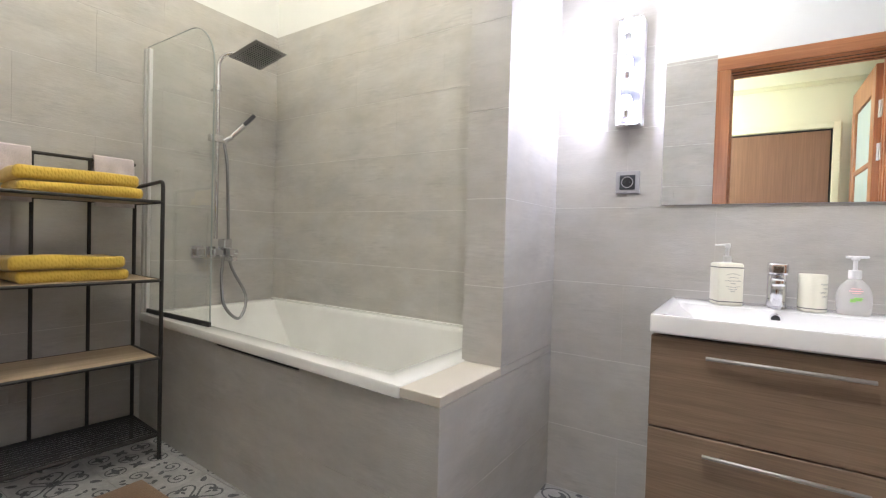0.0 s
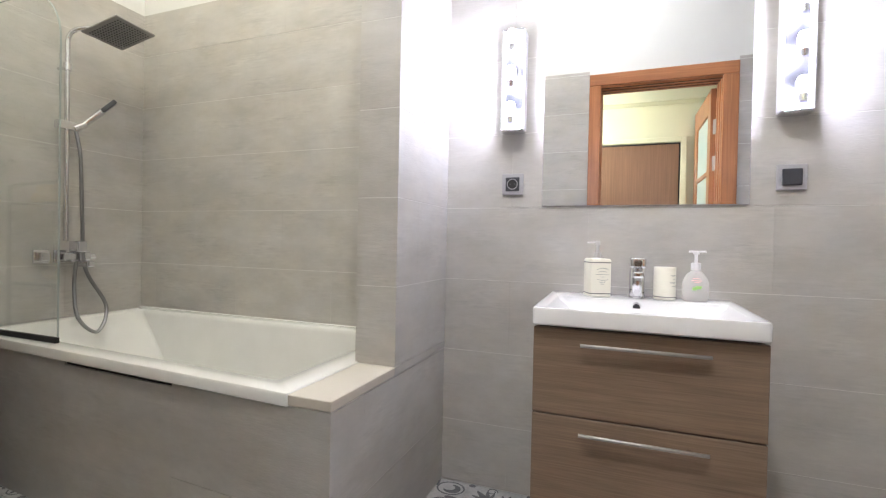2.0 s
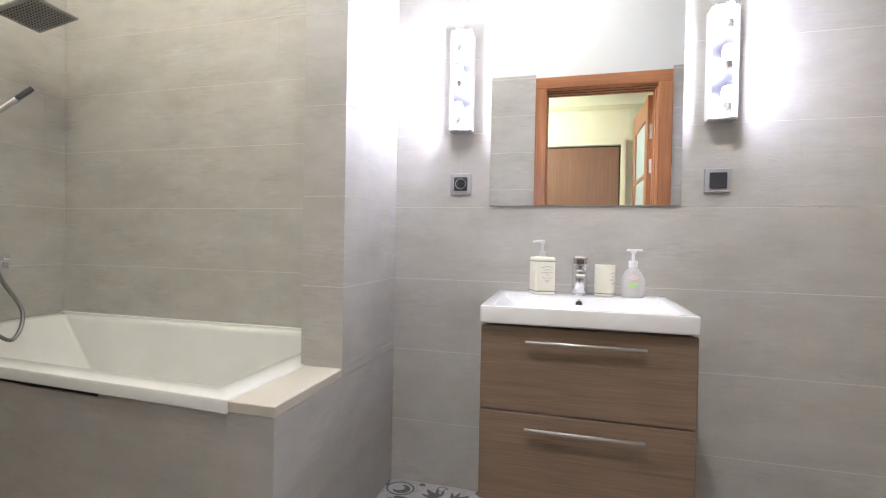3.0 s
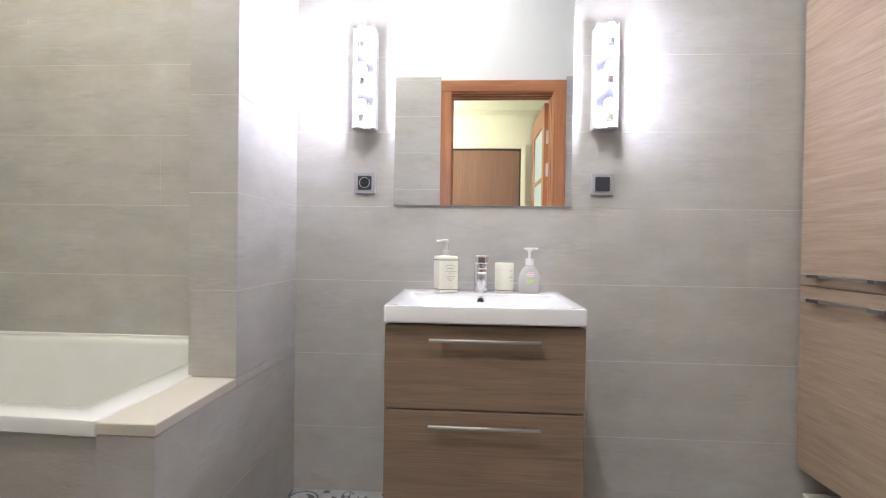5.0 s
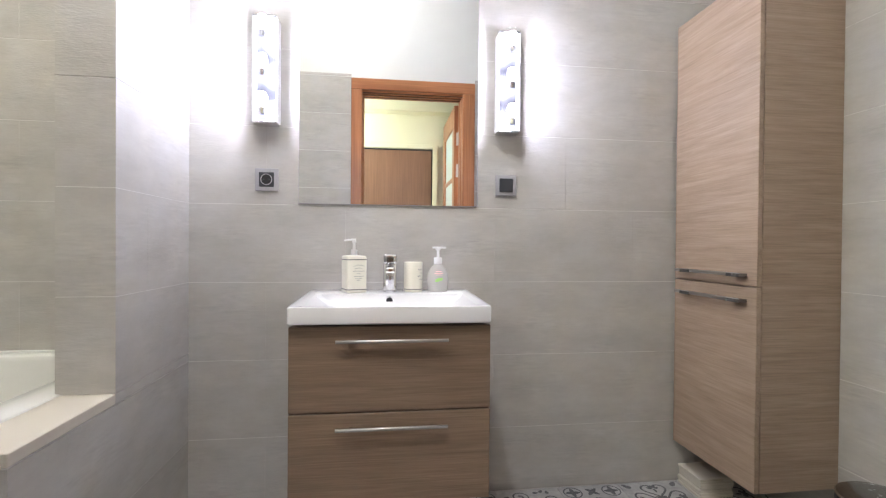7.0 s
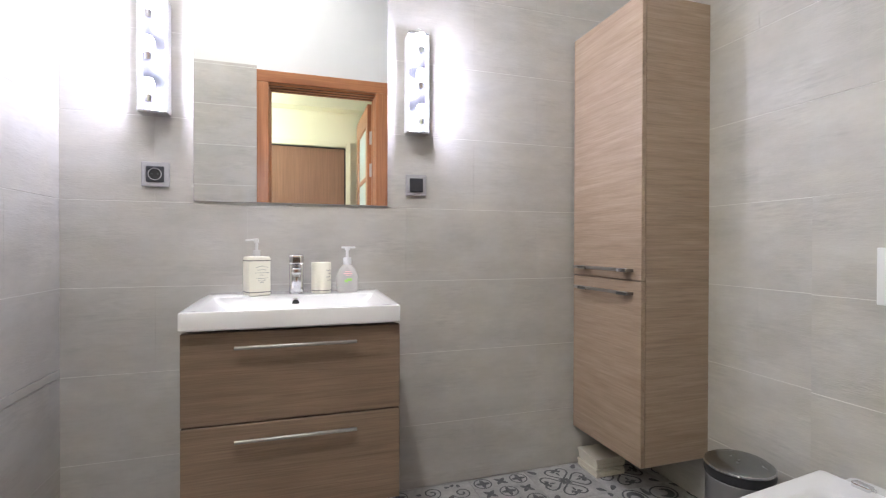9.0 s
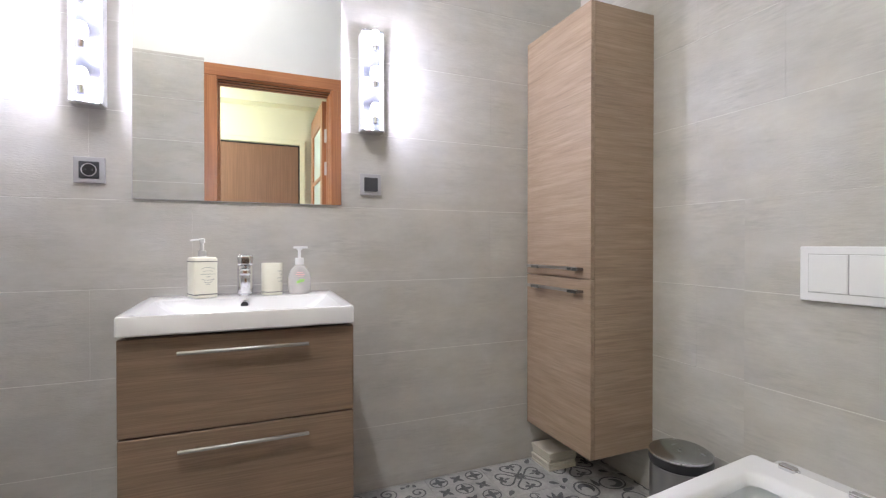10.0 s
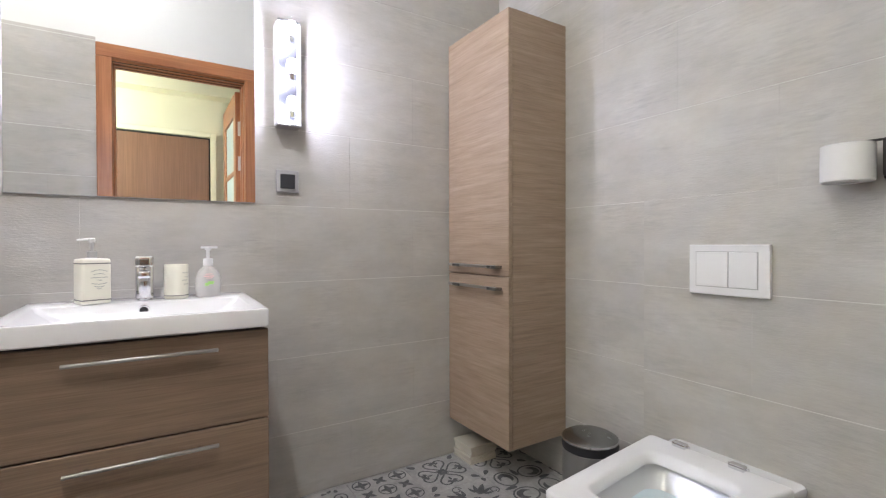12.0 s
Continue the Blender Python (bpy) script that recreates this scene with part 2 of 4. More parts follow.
def cyl(p0, p1, r, seg=20, r2=None, bm=None, bevel=0.0):
    own = bmesh.new()
    p0, p1 = Vector(p0), Vector(p1)
    d = p1 - p0
    bmesh.ops.create_cone(own, cap_ends=True, segments=seg, radius1=r, radius2=r if r2 is None else r2, depth=d.length)
    if bevel:
        bmesh.ops.bevel(own, geom=[e for e in own.edges if len(e.link_faces) == 2 and e.calc_face_angle(0) > 0.9], offset=bevel, segments=2, affect="EDGES", profile=0.5)
    m = Matrix.Translation((p0 + p1) / 2) @ d.to_track_quat("Z", "Y").to_matrix().to_4x4()
    bmesh.ops.transform(own, matrix=m, verts=own.verts)
    return join(bm, own)


def sweep(points, r, seg=10, closed=False, bm=None):
    """A round tube along points."""
    own = bmesh.new()
    pts = [Vector(p) for p in points]
    n = len(pts)
    rings = []
    side = None
    for i, p in enumerate(pts):
        a = pts[(i - 1) % n] if closed or i else p
        b = pts[(i + 1) % n] if closed or i < n - 1 else p
        d = (b - a).normalized()
        if side is None:
            side = d.orthogonal().normalized()
        side = (side - d * side.dot(d)).normalized()
        up = d.cross(side)
        rings.append([own.verts.new(p + r * (math.cos(k * math.tau / seg) * side + math.sin(k * math.tau / seg) * up)) for k in range(seg)])
    for i in range(n if closed else n - 1):
        a, b = rings[i], rings[(i + 1) % n]
        for k in range(seg):
            own.faces.new((a[k], a[(k + 1) % seg], b[(k + 1) % seg], b[k]))
    if not closed:
        own.faces.new(rings[0][::-1])
        own.faces.new(rings[-1])
    return join(bm, own)


def arc_path(corners, radius, steps=5):
    """A path through corners, each one rounded."""
    pts = [Vector(c) for c in corners]
    out = [pts[0]]
    for a, b, c in zip(pts, pts[1:], pts[2:]):
        r = min(radius, (a - b).length * 0.49, (c - b).length * 0.49)
        p, q = b + (a - b).normalized() * r, b + (c - b).normalized() * r
        for i in range(steps + 1):
            s = i / steps
            out.append(p * (1 - s) ** 2 + b * 2 * s * (1 - s) + q * s ** 2)
    out.append(pts[-1])
    return out


def lathe(profile, center, seg=32, bm=None):
    """Profile of (radius, height) turned about a vertical axis at center."""
    own = bmesh.new()
    cx, cy, cz = center
    rings = []
    for r, h in profile:
        if r < 1e-5:
            rings.append([own.verts.new((cx, cy, cz + h))])
        else:
            rings.append([own.verts.new((cx + r * math.cos(k * math.tau / seg), cy + r * math.sin(k * math.tau / seg), cz + h)) for k in range(seg)])
    for a, b in zip(rings, rings[1:]):
        for k in range(seg):
            j = (k + 1) % seg
            if len(a) == 1 and len(b) > 1:
                own.faces.new((a[0], b[j], b[k]))
            elif len(b) == 1 and len(a) > 1:
                own.faces.new((a[k], a[j], b[0]))
            elif len(a) > 1:
                own.faces.new((a[k], a[j], b[j], b[k]))
    return join(bm, own)


def rounded(x0, x1, y0, y1, r, steps=5):
    """A rounded rectangle as a list of (x, y), counter-clockwise."""
    out = []
    for cx, cy, a in ((x1 - r, y1 - r, 0), (x0 + r, y1 - r, 90), (x0 + r, y0 + r, 180), (x1 - r, y0 + r, 270)):
        for i in range(steps + 1):
            t = radians(a + 90 * i / steps)
            out.append((cx + r * math.cos(t), cy + r * math.sin(t)))
    return out


def loft(loops, cap_first=True, cap_last=True, bm=None):
    """Skin through closed loops of 3D points of equal count."""
    own = bmesh.new()
    rings = [[own.verts.new(p) for p in l] for l in loops]
    n = len(rings[0])
    for a, b in zip(rings, rings[1:]):
        for k in range(n):
            own.faces.new((a[k], a[(k + 1) % n], b[(k + 1) % n], b[k]))
    if cap_first:
        own.faces.new(rings[0][::-1])
    if cap_last:
        own.faces.new(rings[-1])
    bmesh.ops.recalc_face_normals(own, faces=own.faces)
    return join(bm, own)


def at_z(loop, z):
    return [(x, y, z) for x, y in loop]


# ---- tiles ----
tile_meshes = {}


def tile_mesh(w, h, material, d=0.0085, c=0.0005):
    key = (round(w, 3), round(h, 3), material.name)
    if key not in tile_meshes:
        bm = bmesh.new()
        e = c * 0.3
        f = [bm.verts.new(p) for p in ((e, 0, c), (w - e, 0, c), (w - e, 0, h - c), (e, 0, h - c))]
        e = [bm.verts.new(p) for p in ((0, c, 0), (w, c, 0), (w, c, h), (0, c, h))]
        k = [bm.verts.new(p) for p in ((0, d, 0), (w, d, 0), (w, d, h), (0, d, h))]
        bm.faces.new(f)
        for a, b in ((f, e), (e, k)):
            for i in range(4):
                j = (i + 1) % 4
                bm.faces.new((a[j], a[i], b[i], b[j]))
        bm.faces.new(k[::-1])
        bmesh.ops.recalc_face_normals(bm, faces=bm.faces)
        me = bpy.data.meshes.new("tile")
        bm.to_mesh(me)
        bm.free()
        me.materials.append(material)
        tile_meshes[key] = me
    return tile_meshes[key]


tile_jobs = []


def lay_tiles(parent, origin, angle, length, z0, z1, shift=0.0, material=None, name="tile", joint=JOINT, tall=TILE_H, wide=TILE_L, gap=0.0026):
    """Notes a field of tiles: origin at its lower start, running along angle, the fronts in that plane."""
    tile_jobs.append((parent, Vector(origin), angle, length, z0, z1, shift, material or TILE, name, joint, tall, wide, gap))


def make_tiles():
    rnd = random.Random(5)
    for parent, o, angle, length, z0, z1, shift, material, name, joint, tall, wide, gap in tile_jobs:
        a = radians(angle)
        u, n = Vector((math.cos(a), math.sin(a), 0)), Vector((math.sin(a), -math.cos(a), 0))
        zs = [z0] + [z for z in (joint + tall * k for k in range(-3, 12)) if z0 + 0.012 < z < z1 - 0.012] + [z1]
        for row, (a0, a1) in enumerate(zip(zs, zs[1:])):
            s = (shift + (wide / 2 if row % 2 else 0)) % wide
            us = [0.0] + [k for k in (s + wide * i - wide for i in range(12)) if 0.02 < k < length - 0.02] + [length]
            for u0, u1 in zip(us, us[1:]):
                ob = new(name, tile_mesh(u1 - u0 - 0.0002, a1 - a0 - gap, material))
                p = o + u * (u0 + 0.0001) + n * rnd.uniform(-0.0001, 0.0001)
                ob.matrix_basis = pose(p.x, p.y, a0 + gap / 2, 0, 0, angle)
                ob.parent = parent
                ob.matrix_parent_inverse = Matrix.Translation(-base_of(parent))


def structure(name, bm, material, label, category):
    return tagged(part(name, bm, material), label, category, kind="structure")


# ---- walls, floor, ceiling ----
G = 0.0016  # tile thickness: the wall body stands this far behind the tile fronts
W = 0.15
HIGH = 2.362   # top of the tiles on the other walls
P2 = 0.004     # the paint stands this far behind the tile fronts


def tiled_wall(name, body, top, label):
    w = structure(name, box(*body), GROUT, label, "wall")
    structure(name + "_top", box(*top), PAINT, "white painted wall above the tiles", "wall")
    return w


wall_mirror = tiled_wall("wall_mirror", (PX1 + G, XR + W, YM + G, YM + W, 0, HIGH), (PX1 - 0.02, XR + W, YM + P2, YM + W, HIGH, CEIL), "grey beige tiled bathroom wall with horizontal joints")
lay_tiles(wall_mirror, (PX1, YM, 0), 0, XR - PX1, 0, HIGH, 0.28)
wall_tub = tiled_wall("wall_tub", (XL - W, PX1 - G, YB + G, YB + W, 0, TILE_TOP), (XL - W, PX1 - 0.02, YB + P2, YB + W, TILE_TOP, CEIL), "warm grey tiled wall behind the bathtub")
lay_tiles(wall_tub, (XL, YB, 0), 0, PX0 - XL, 0, TILE_TOP, 0.12)
wall_left = tiled_wall("wall_left", (XL - W, XL - G, YD - W, YB + G, 0, TILE_TOP), (XL - W, XL - P2, YD - W, YB + P2, TILE_TOP, CEIL), "grey tiled end wall with shower fittings")
lay_tiles(wall_left, (XL, YD, 0), 90, YB - YD, 0, TILE_TOP, 0.4)
wall_right = tiled_wall("wall_right", (XR + G, XR + W, YD - W, YM + G, 0, HIGH), (XR + P2, XR + W, YD - W, YM + P2, HIGH, CEIL), "grey tiled wall behind the toilet")
lay_tiles(wall_right, (XR, YM, 0), -90, YM - YD, 0, HIGH, 0.05)
# cistern boxing, a little proud of the right wall
boxing = structure("wall_boxing", box(XR - 0.026, XR - 0.001, YD, -0.845, 0, 1.160), GROUT, "tiled boxing over the cistern", "wall")
lay_tiles(boxing, (XR - 0.026 - G, -0.845, 0), -90, YM - 0.845 - YD, 0, 1.162, 0.35, material=BOXING_TILE, wide=3.0)

# door wall
DX0, DX1, DZ = -0.213, 0.612, 2.252   # opening
CX0, CX1, CZ = -0.300, 0.712, 2.352   # outer edge of the casing
bm = box(XL - W, DX0 - 0.03, YD - 0.12, YD - G, 0, CEIL)
box(DX1 + 0.03, XR + W, YD - 0.12, YD - G, 0, CEIL, bm=bm)
box(DX0 - 0.03, DX1 + 0.03, YD - 0.12, YD - G, DZ + 0.03, CEIL, bm=bm)
wall_door = structure("wall_door", bm, PAINT, "wall with the bathroom doorway, tiled on both sides", "wall")
lay_tiles(wall_door, (XR, YD, 0), 180, XR - CX1, 0, 2.385, 0.1)
lay_tiles(wall_door, (CX0, YD, 0), 180, CX0 - XL, 0, 2.385, 0.25)

# pier and half wall at the end of the tub
pier = structure("wall_pier", box(PX0 + G, PX1 - G, PY + G, YB, LZ, HIGH), GROUT, "tiled pier at the foot of the bathtub", "wall")
structure("wall_pier_top", box(PX0 + P2, PX1 - P2, PY + P2, YB, HIGH, CEIL), PAINT, "white painted pier above the tiles", "wall")
lay_tiles(pier, (PX0, PY, 0), 0, PX1 - PX0, LZ, HIGH, 0.3)
lay_tiles(pier, (PX1, PY + G, 0), 90, YM - PY - G, LZ, HIGH, 0.47)
lay_tiles(pier, (PX0, YB, 0), -90, YB - PY - G, LZ, HIGH, 0.2)
half = structure("wall_ledge", box(PX0 + 0.02, PX1 - G, LY + G, YB, 0, LZ - 0.031), GROUT, "low tiled wall closing the bathtub end", "wall")
lay_tiles(half, (PX0 + 0.014, LY, 0), 0, PX1 - PX0 - 0.014, 0, LZ - 0.031, 0.3, joint=-1.0, tall=3.0)
lay_tiles(half, (PX1, LY + G, 0), 90, YM - LY - G, 0, LZ - 0.031, 0.47)
ledge_top = part("ledge_slab", box(PX0 + 0.014, PX1 + 0.001, LY - 0.001, PY, LZ - 0.029, LZ, 0.002), LEDGE, half, "smooth beige ledge tile")
part("ledge_strip", box(PX1 - 0.008, PX1 + 0.001, PY, YM, LZ - 0.029, LZ - 0.001, 0.001), TILE, half)

ceiling = structure("ceiling", box(XL - W, XR + W, YD - 0.12, YB + W, CEIL, CEIL + 0.1), PAINT, "plain white ceiling", "ceiling")
floor = structure("floor", box(XL - W, XR + W, HALL_Y - 0.1, YB + W, -0.2, -0.0095), GROUT, "patterned grey and white floor tiles", "floor")

# hallway behind the door wall
hall_back = structure("wall_hall", box(-2.2, 2.2, HALL_Y - 0.12, HALL_Y, 0, HALL_Z), CREAM, "pale yellow hallway wall", "wall")
hall_beam = structure("wall_hall_beam", box(-2.2, 2.2, HALL_Y + 0.001, HALL_Y + 0.16, 2.355, HALL_Z - 0.001), CREAM, "pale yellow beam under the hallway ceiling", "wall")
hall_l = structure("wall_hall_left", box(-2.2, -2.1, HALL_Y, YD - 0.12, 0, HALL_Z), CREAM, "pale yellow hallway end wall", "wall")
hall_r = structure("wall_hall_right", box(2.1, 2.2, HALL_Y, YD - 0.12, 0, HALL_Z), CREAM, "pale yellow hallway end wall", "wall")
hall_ceiling = structure("ceiling_hall", box(-2.2, 2.2, HALL_Y - 0.12, YD - 0.121, HALL_Z, HALL_Z + 0.08), PAINT, "white hallway ceiling", "ceiling")


# ---- doorway ----
def doorway():
    d = new("door_1")
    tagged(d, "orange brown wooden door frame with the door standing open", "door frame", kind="structure")
    y = YD
    part("casing", box(CX0, DX0, y - 0.01, y + 0.016, 0, DZ + 0.01, 0.004), DOOR_WOOD, d)
    part("casing", box(DX1, CX1, y - 0.01, y + 0.016, 0, DZ + 0.01, 0.004), DOOR_WOOD, d)
    part("casing_head", box(CX0, CX1, y - 0.01, y + 0.017, DZ + 0.01, CZ, 0.004), DOOR_WOOD_X, d)
    for i, (inset, yy) in enumerate(((0.0, -0.03), (0.006, -0.075), (0.011, -0.118))):
        part("jamb", box(DX0 - 0.03, DX0 + inset, y + yy - 0.045, y + yy, 0, DZ - inset, 0.002), DOOR_WOOD, d)
        part("jamb", box(DX1 - inset, DX1 + 0.03, y + yy - 0.045, y + yy, 0, DZ - inset, 0.002), DOOR_WOOD, d)
        # Thin black strip added to draw the dark gap line at each jamb.
        part("strip", box(DX0 + inset, DX1 - inset, y + yy - 0.006, y + yy + 0.001, DZ - inset - 0.003, DZ - inset, 0.0005), RUBBER, d, "thin black strip drawing the dark line between jambs")
        part("jamb_head", box(DX0 - 0.03, DX1 + 0.03, y + yy - 0.045, y + yy, DZ - inset, DZ + 0.03, 0.002), DOOR_WOOD_X, d)
    for z in (1.93, 1.655, 0.35):
        h = part("hinge", box(DX1 - 0.019, DX1 - 0.0115, y - 0.185, y - 0.135, z - 0.055, z + 0.055, 0.002), STEEL, d, "steel hinge plate")
        part("pin", cyl((DX1 - 0.021, y - 0.168, z - 0.055), (DX1 - 0.021, y - 0.168, z + 0.055), 0.007, 12), STEEL, h)


def door_leaf():
    x0, x1 = DX1 - 0.045, DX1 - 0.007
    ya, yb = YD - 0.93, YD - 0.172
    leaf = thing("glazed_door", ((x0 + x1) / 2, yb, 0.0), "brown wooden door with frosted glass panes, standing wide open", "door")
    zt = DZ - 0.03
    part("stile", box(x0, x1, ya, ya + 0.11, 0.008, zt, 0.003), DOOR_WOOD, leaf)
    part("stile", box(x0, x1, yb - 0.11, yb, 0.008, zt, 0.003), DOOR_WOOD, leaf)
    zs = (0.008, 0.25, 0.68, 1.12, 1.60, 2.03, zt)
    part("bottom_rail", box(x0, x1, ya + 0.11, yb - 0.11, zs[0], zs[1], 0.003), DOOR_WOOD, leaf)
    part("top_rail", box(x0, x1, ya + 0.11, yb - 0.11, 2.05, zt, 0.003), DOOR_WOOD, leaf)
    for z in zs[2:5]:
        part("glazing_bar", box(x0 + 0.004, x1 - 0.004, ya + 0.11, yb - 0.11, z - 0.018, z + 0.018, 0.003), DOOR_WOOD, leaf)
    edges = [0.25] + [z for z in zs[2:5]] + [2.05]
    for a, b in zip(edges, edges[1:]):
        lo, hi = a + (0.018 if a > 0.3 else 0), b - (0.018 if b < 2.0 else 0)
        part("pane", box((x0 + x1) / 2 - 0.003, (x0 + x1) / 2 + 0.003, ya + 0.11, yb - 0.11, lo, hi), FROST, leaf, "frosted glass pane")


def hall_things():
    d = thing("entrance_door", (0.1, HALL_Y + 0.02, 0), "plain brown wooden door in a cream frame", "door")
    part("panel", box(-0.322, 0.447, HALL_Y + 0.006, HALL_Y + 0.028, 0.005, 1.982, 0.003), BROWN_DOOR, d)
    # Black sheet behind the panel paints the shadow line round the door.
    part("gap_shade", box(-0.3365, 0.4615, HALL_Y + 0.001, HALL_Y + 0.005, 0.0, 1.9995), RUBBER, d, "black sheet drawing the shaded gap round the door")
    part("frame_side", box(0.462, 0.51, HALL_Y + 0.002, HALL_Y + 0.045, 0, 2.045, 0.004), CREAM, d, "cream painted frame")
    part("frame_side", box(-0.385, -0.337, HALL_Y + 0.002, HALL_Y + 0.045, 0, 2.045, 0.004), CREAM, d, "cream painted frame")
    part("frame_head", box(-0.337, 0.462, HALL_Y + 0.002, HALL_Y + 0.045, 2.0, 2.045, 0.004), CREAM, d, "cream painted frame")
    # Unseen globe, added out of the mirror's view to light walls and ceiling.
    x, y, r = -1.1, -2.45, 0.11
    lamp = thing("hall_fill_lamp", (x, y, HALL_Z), "unseen globe lamp added to light the hallway", "pendant lamp")
    part("rose", cyl((x, y, HALL_Z - 0.02), (x, y, HALL_Z - 0.0005), 0.05, 24), PLASTIC, lamp)
    part("cord", cyl((x, y, 2.05), (x, y, HALL_Z - 0.01), 0.004, 10), PLASTIC, lamp)
    part("globe", lathe([(r * math.sin(radians(k)), r * math.cos(radians(k))) for k in range(0, 181, 18)], (x, y, 1.95), 20), HALL_LIGHT, lamp, "glowing opal glass globe", True)


doorway()
door_leaf()
hall_things()


# ---- bathtub ----
def front_y(x):
    """The tub's front runs slightly askew to the wall behind it."""
    s = (x - PX0) / (XL - PX0)
    return LY + s * 0.085


def bathtub():
    x1, x0 = PX0 + 0.013, XL + 0.002
    tub = thing("bathtub", ((x0 + x1) / 2, -0.4, 0.0), "white acrylic built-in bathtub with a broad flat rim", "bathtub")
    yb = YB - 0.002

    def ring(ins_l, ins_r, ins_f, ins_b, r, z, steps=7):
        out = []
        xa, xb = x0 + ins_l, x1 - ins_r
        for cxs, cys, a in ((xb - r, 1, 0), (xa + r, 1, 90), (xa + r, 0, 180), (xb - r, 0, 270)):
            for i in range(steps + 1):
                t = radians(a + 90 * i / steps)
                x = cxs + r * math.cos(t)
                edge = yb - ins_b - r if cys else front_y(x) + ins_f + r
                out.append((x, edge + r * math.sin(t), z))
        return out

    z = LZ + 0.004
    lip = 0.042
    loops = [ring(0, 0, 0.012, 0, 0.006, z - lip), ring(0, 0, 0.0, 0, 0.008, z - lip + 0.004), ring(0, 0, 0.0, 0, 0.010, z - 0.010), ring(0.001, 0.001, 0.003, 0.001, 0.012, z - 0.003), ring(0.004, 0.004, 0.010, 0.004, 0.014, z),
             ring(0.085, 0.100, 0.075, 0.050, 0.016, z), ring(0.092, 0.107, 0.082, 0.056, 0.015, z - 0.005), ring(0.100, 0.112, 0.087, 0.060, 0.014, z - 0.02),
             ring(0.28, 0.16, 0.115, 0.090, 0.016, z - 0.22), ring(0.39, 0.21, 0.140, 0.115, 0.030, z - 0.37), ring(0.46, 0.28, 0.19, 0.17, 0.06, z - 0.415), ring(0.60, 0.50, 0.33, 0.31, 0.05, z - 0.42)]
    shell = part("shell", loft(loops, cap_first=False), ENAMEL, tub, "glossy white shell", True)
    part("drain", cyl((-1.8, -0.36, z - 0.418), (-1.8, -0.36, z - 0.412), 0.032, 24), CHROME, shell)
    # silicone upstand along the walls
    part("wall_seal", box(x0, x1, yb - 0.012, yb, z - 0.002, z + 0.010, 0.003), ENAMEL, tub)
    # tiled front panel with its access slot
    px0, px1 = XL, PX0 + 0.012
    ang = math.degrees(math.atan2(front_y(px1) - front_y(px0), px1 - px0))
    ln = math.hypot(px1 - px0, front_y(px1) - front_y(px0))
    body = bmesh.new()
    box(0, ln, 0.024, 0.06, 0, LZ - 0.045, bm=body)
    bmesh.ops.transform(body, matrix=pose(px0, front_y(px0), 0, 0, 0, ang), verts=body.verts)
    panel = structure("wall_tub_panel", body, BLACK, "tiled bathtub front with an access panel", "bath panel")
    n = Vector((math.sin(radians(ang)), -math.cos(radians(ang)), 0))
    o = Vector((px0, front_y(px0), 0)) - n * 0.010
    top = LZ - 0.039
    u = Vector((math.cos(radians(ang)), math.sin(radians(ang)), 0))
    ends = (0.0, 0.755, 1.325, ln)
    for i, (a, b) in enumerate(zip(ends, ends[1:])):
        h = top - (0.010 if i == 1 else 0.0)
        lay_tiles(panel, o + u * a, ang, b - a, 0.0, h, 0.0, wide=3.0, joint=0.260 if i == 2 else -1.0, tall=3.0)


bathtub()


def bath_screen():
    y = front_y(-2.4) + 0.036
    z0 = LZ + 0.006
    xa, xb = XL + 0.018, -2.062
    zt = 1.957
    s = thing("bath_screen", (XL + 0.02, y, z0), "clear glass bath screen with a rounded top corner", "bath screen")
    prof = [(xa, z0 + 0.022), (xb, z0 + 0.022)]
    r = 0.20
    for i in range(13):
        t = radians(90 * i / 12)
        prof.append((xb - r + r * math.cos(t), zt - r + r * math.sin(t)))
    prof.append((xa, zt))
    bm = bmesh.new()
    va = [bm.verts.new((px, y - 0.003, pz)) for px, pz in prof]
    vb = [bm.verts.new((px, y + 0.003, pz)) for px, pz in prof]
    bm.faces.new(va)
    bm.faces.new(vb[::-1])
    for i in range(len(va)):
        j = (i + 1) % len(va)
        bm.faces.new((va[j], va[i], vb[i], vb[j]))
    bmesh.ops.recalc_face_normals(bm, faces=bm.faces)
    pane = part("pane", bm, GLASS, s, "clear glass pane")
    pane.visible_shadow = False
    bm = bmesh.new()
    rim = [(px, pz) for px, pz in prof[1:]]
    outer = [(bm.verts.new((px + 0.0012, y - 0.0034, pz + 0.0008)), bm.verts.new((px + 0.0012, y + 0.0034, pz + 0.0008))) for px, pz in rim]
    inner = [(bm.verts.new((px - 0.0004, y - 0.0034, pz - 0.0012)), bm.verts.new((px - 0.0004, y + 0.0034, pz - 0.0012))) for px, pz in rim]
    for (a, b), (c, d), (e, f), (g, h) in zip(outer, outer[1:], inner, inner[1:]):
        for q in ((a, b, d, c), (e, g, h, f), (a, c, g, e), (b, f, h, d)):
            bm.faces.new(q)
    bmesh.ops.recalc_face_normals(bm, faces=bm.faces)
    part("polished_edge", bm, GLASS_EDGE, s, "pale polished glass edge")
    part("wall_profile", box(XL + 0.0005, XL + 0.022, y - 0.014, y + 0.014, z0, zt - 0.01, 0.003), ALU, s, "brushed aluminium wall profile")
    part("hinge_profile", box(XL + 0.034, XL + 0.052, y - 0.011, y + 0.011, z0 + 0.01, zt - 0.012, 0.003), ALU, s)
    part("bottom_seal", box(XL + 0.05, xb, y - 0.007, y + 0.007, z0 - 0.0015, z0 + 0.020, 0.002), RUBBER, s, "black rubber seal")


bath_screen()


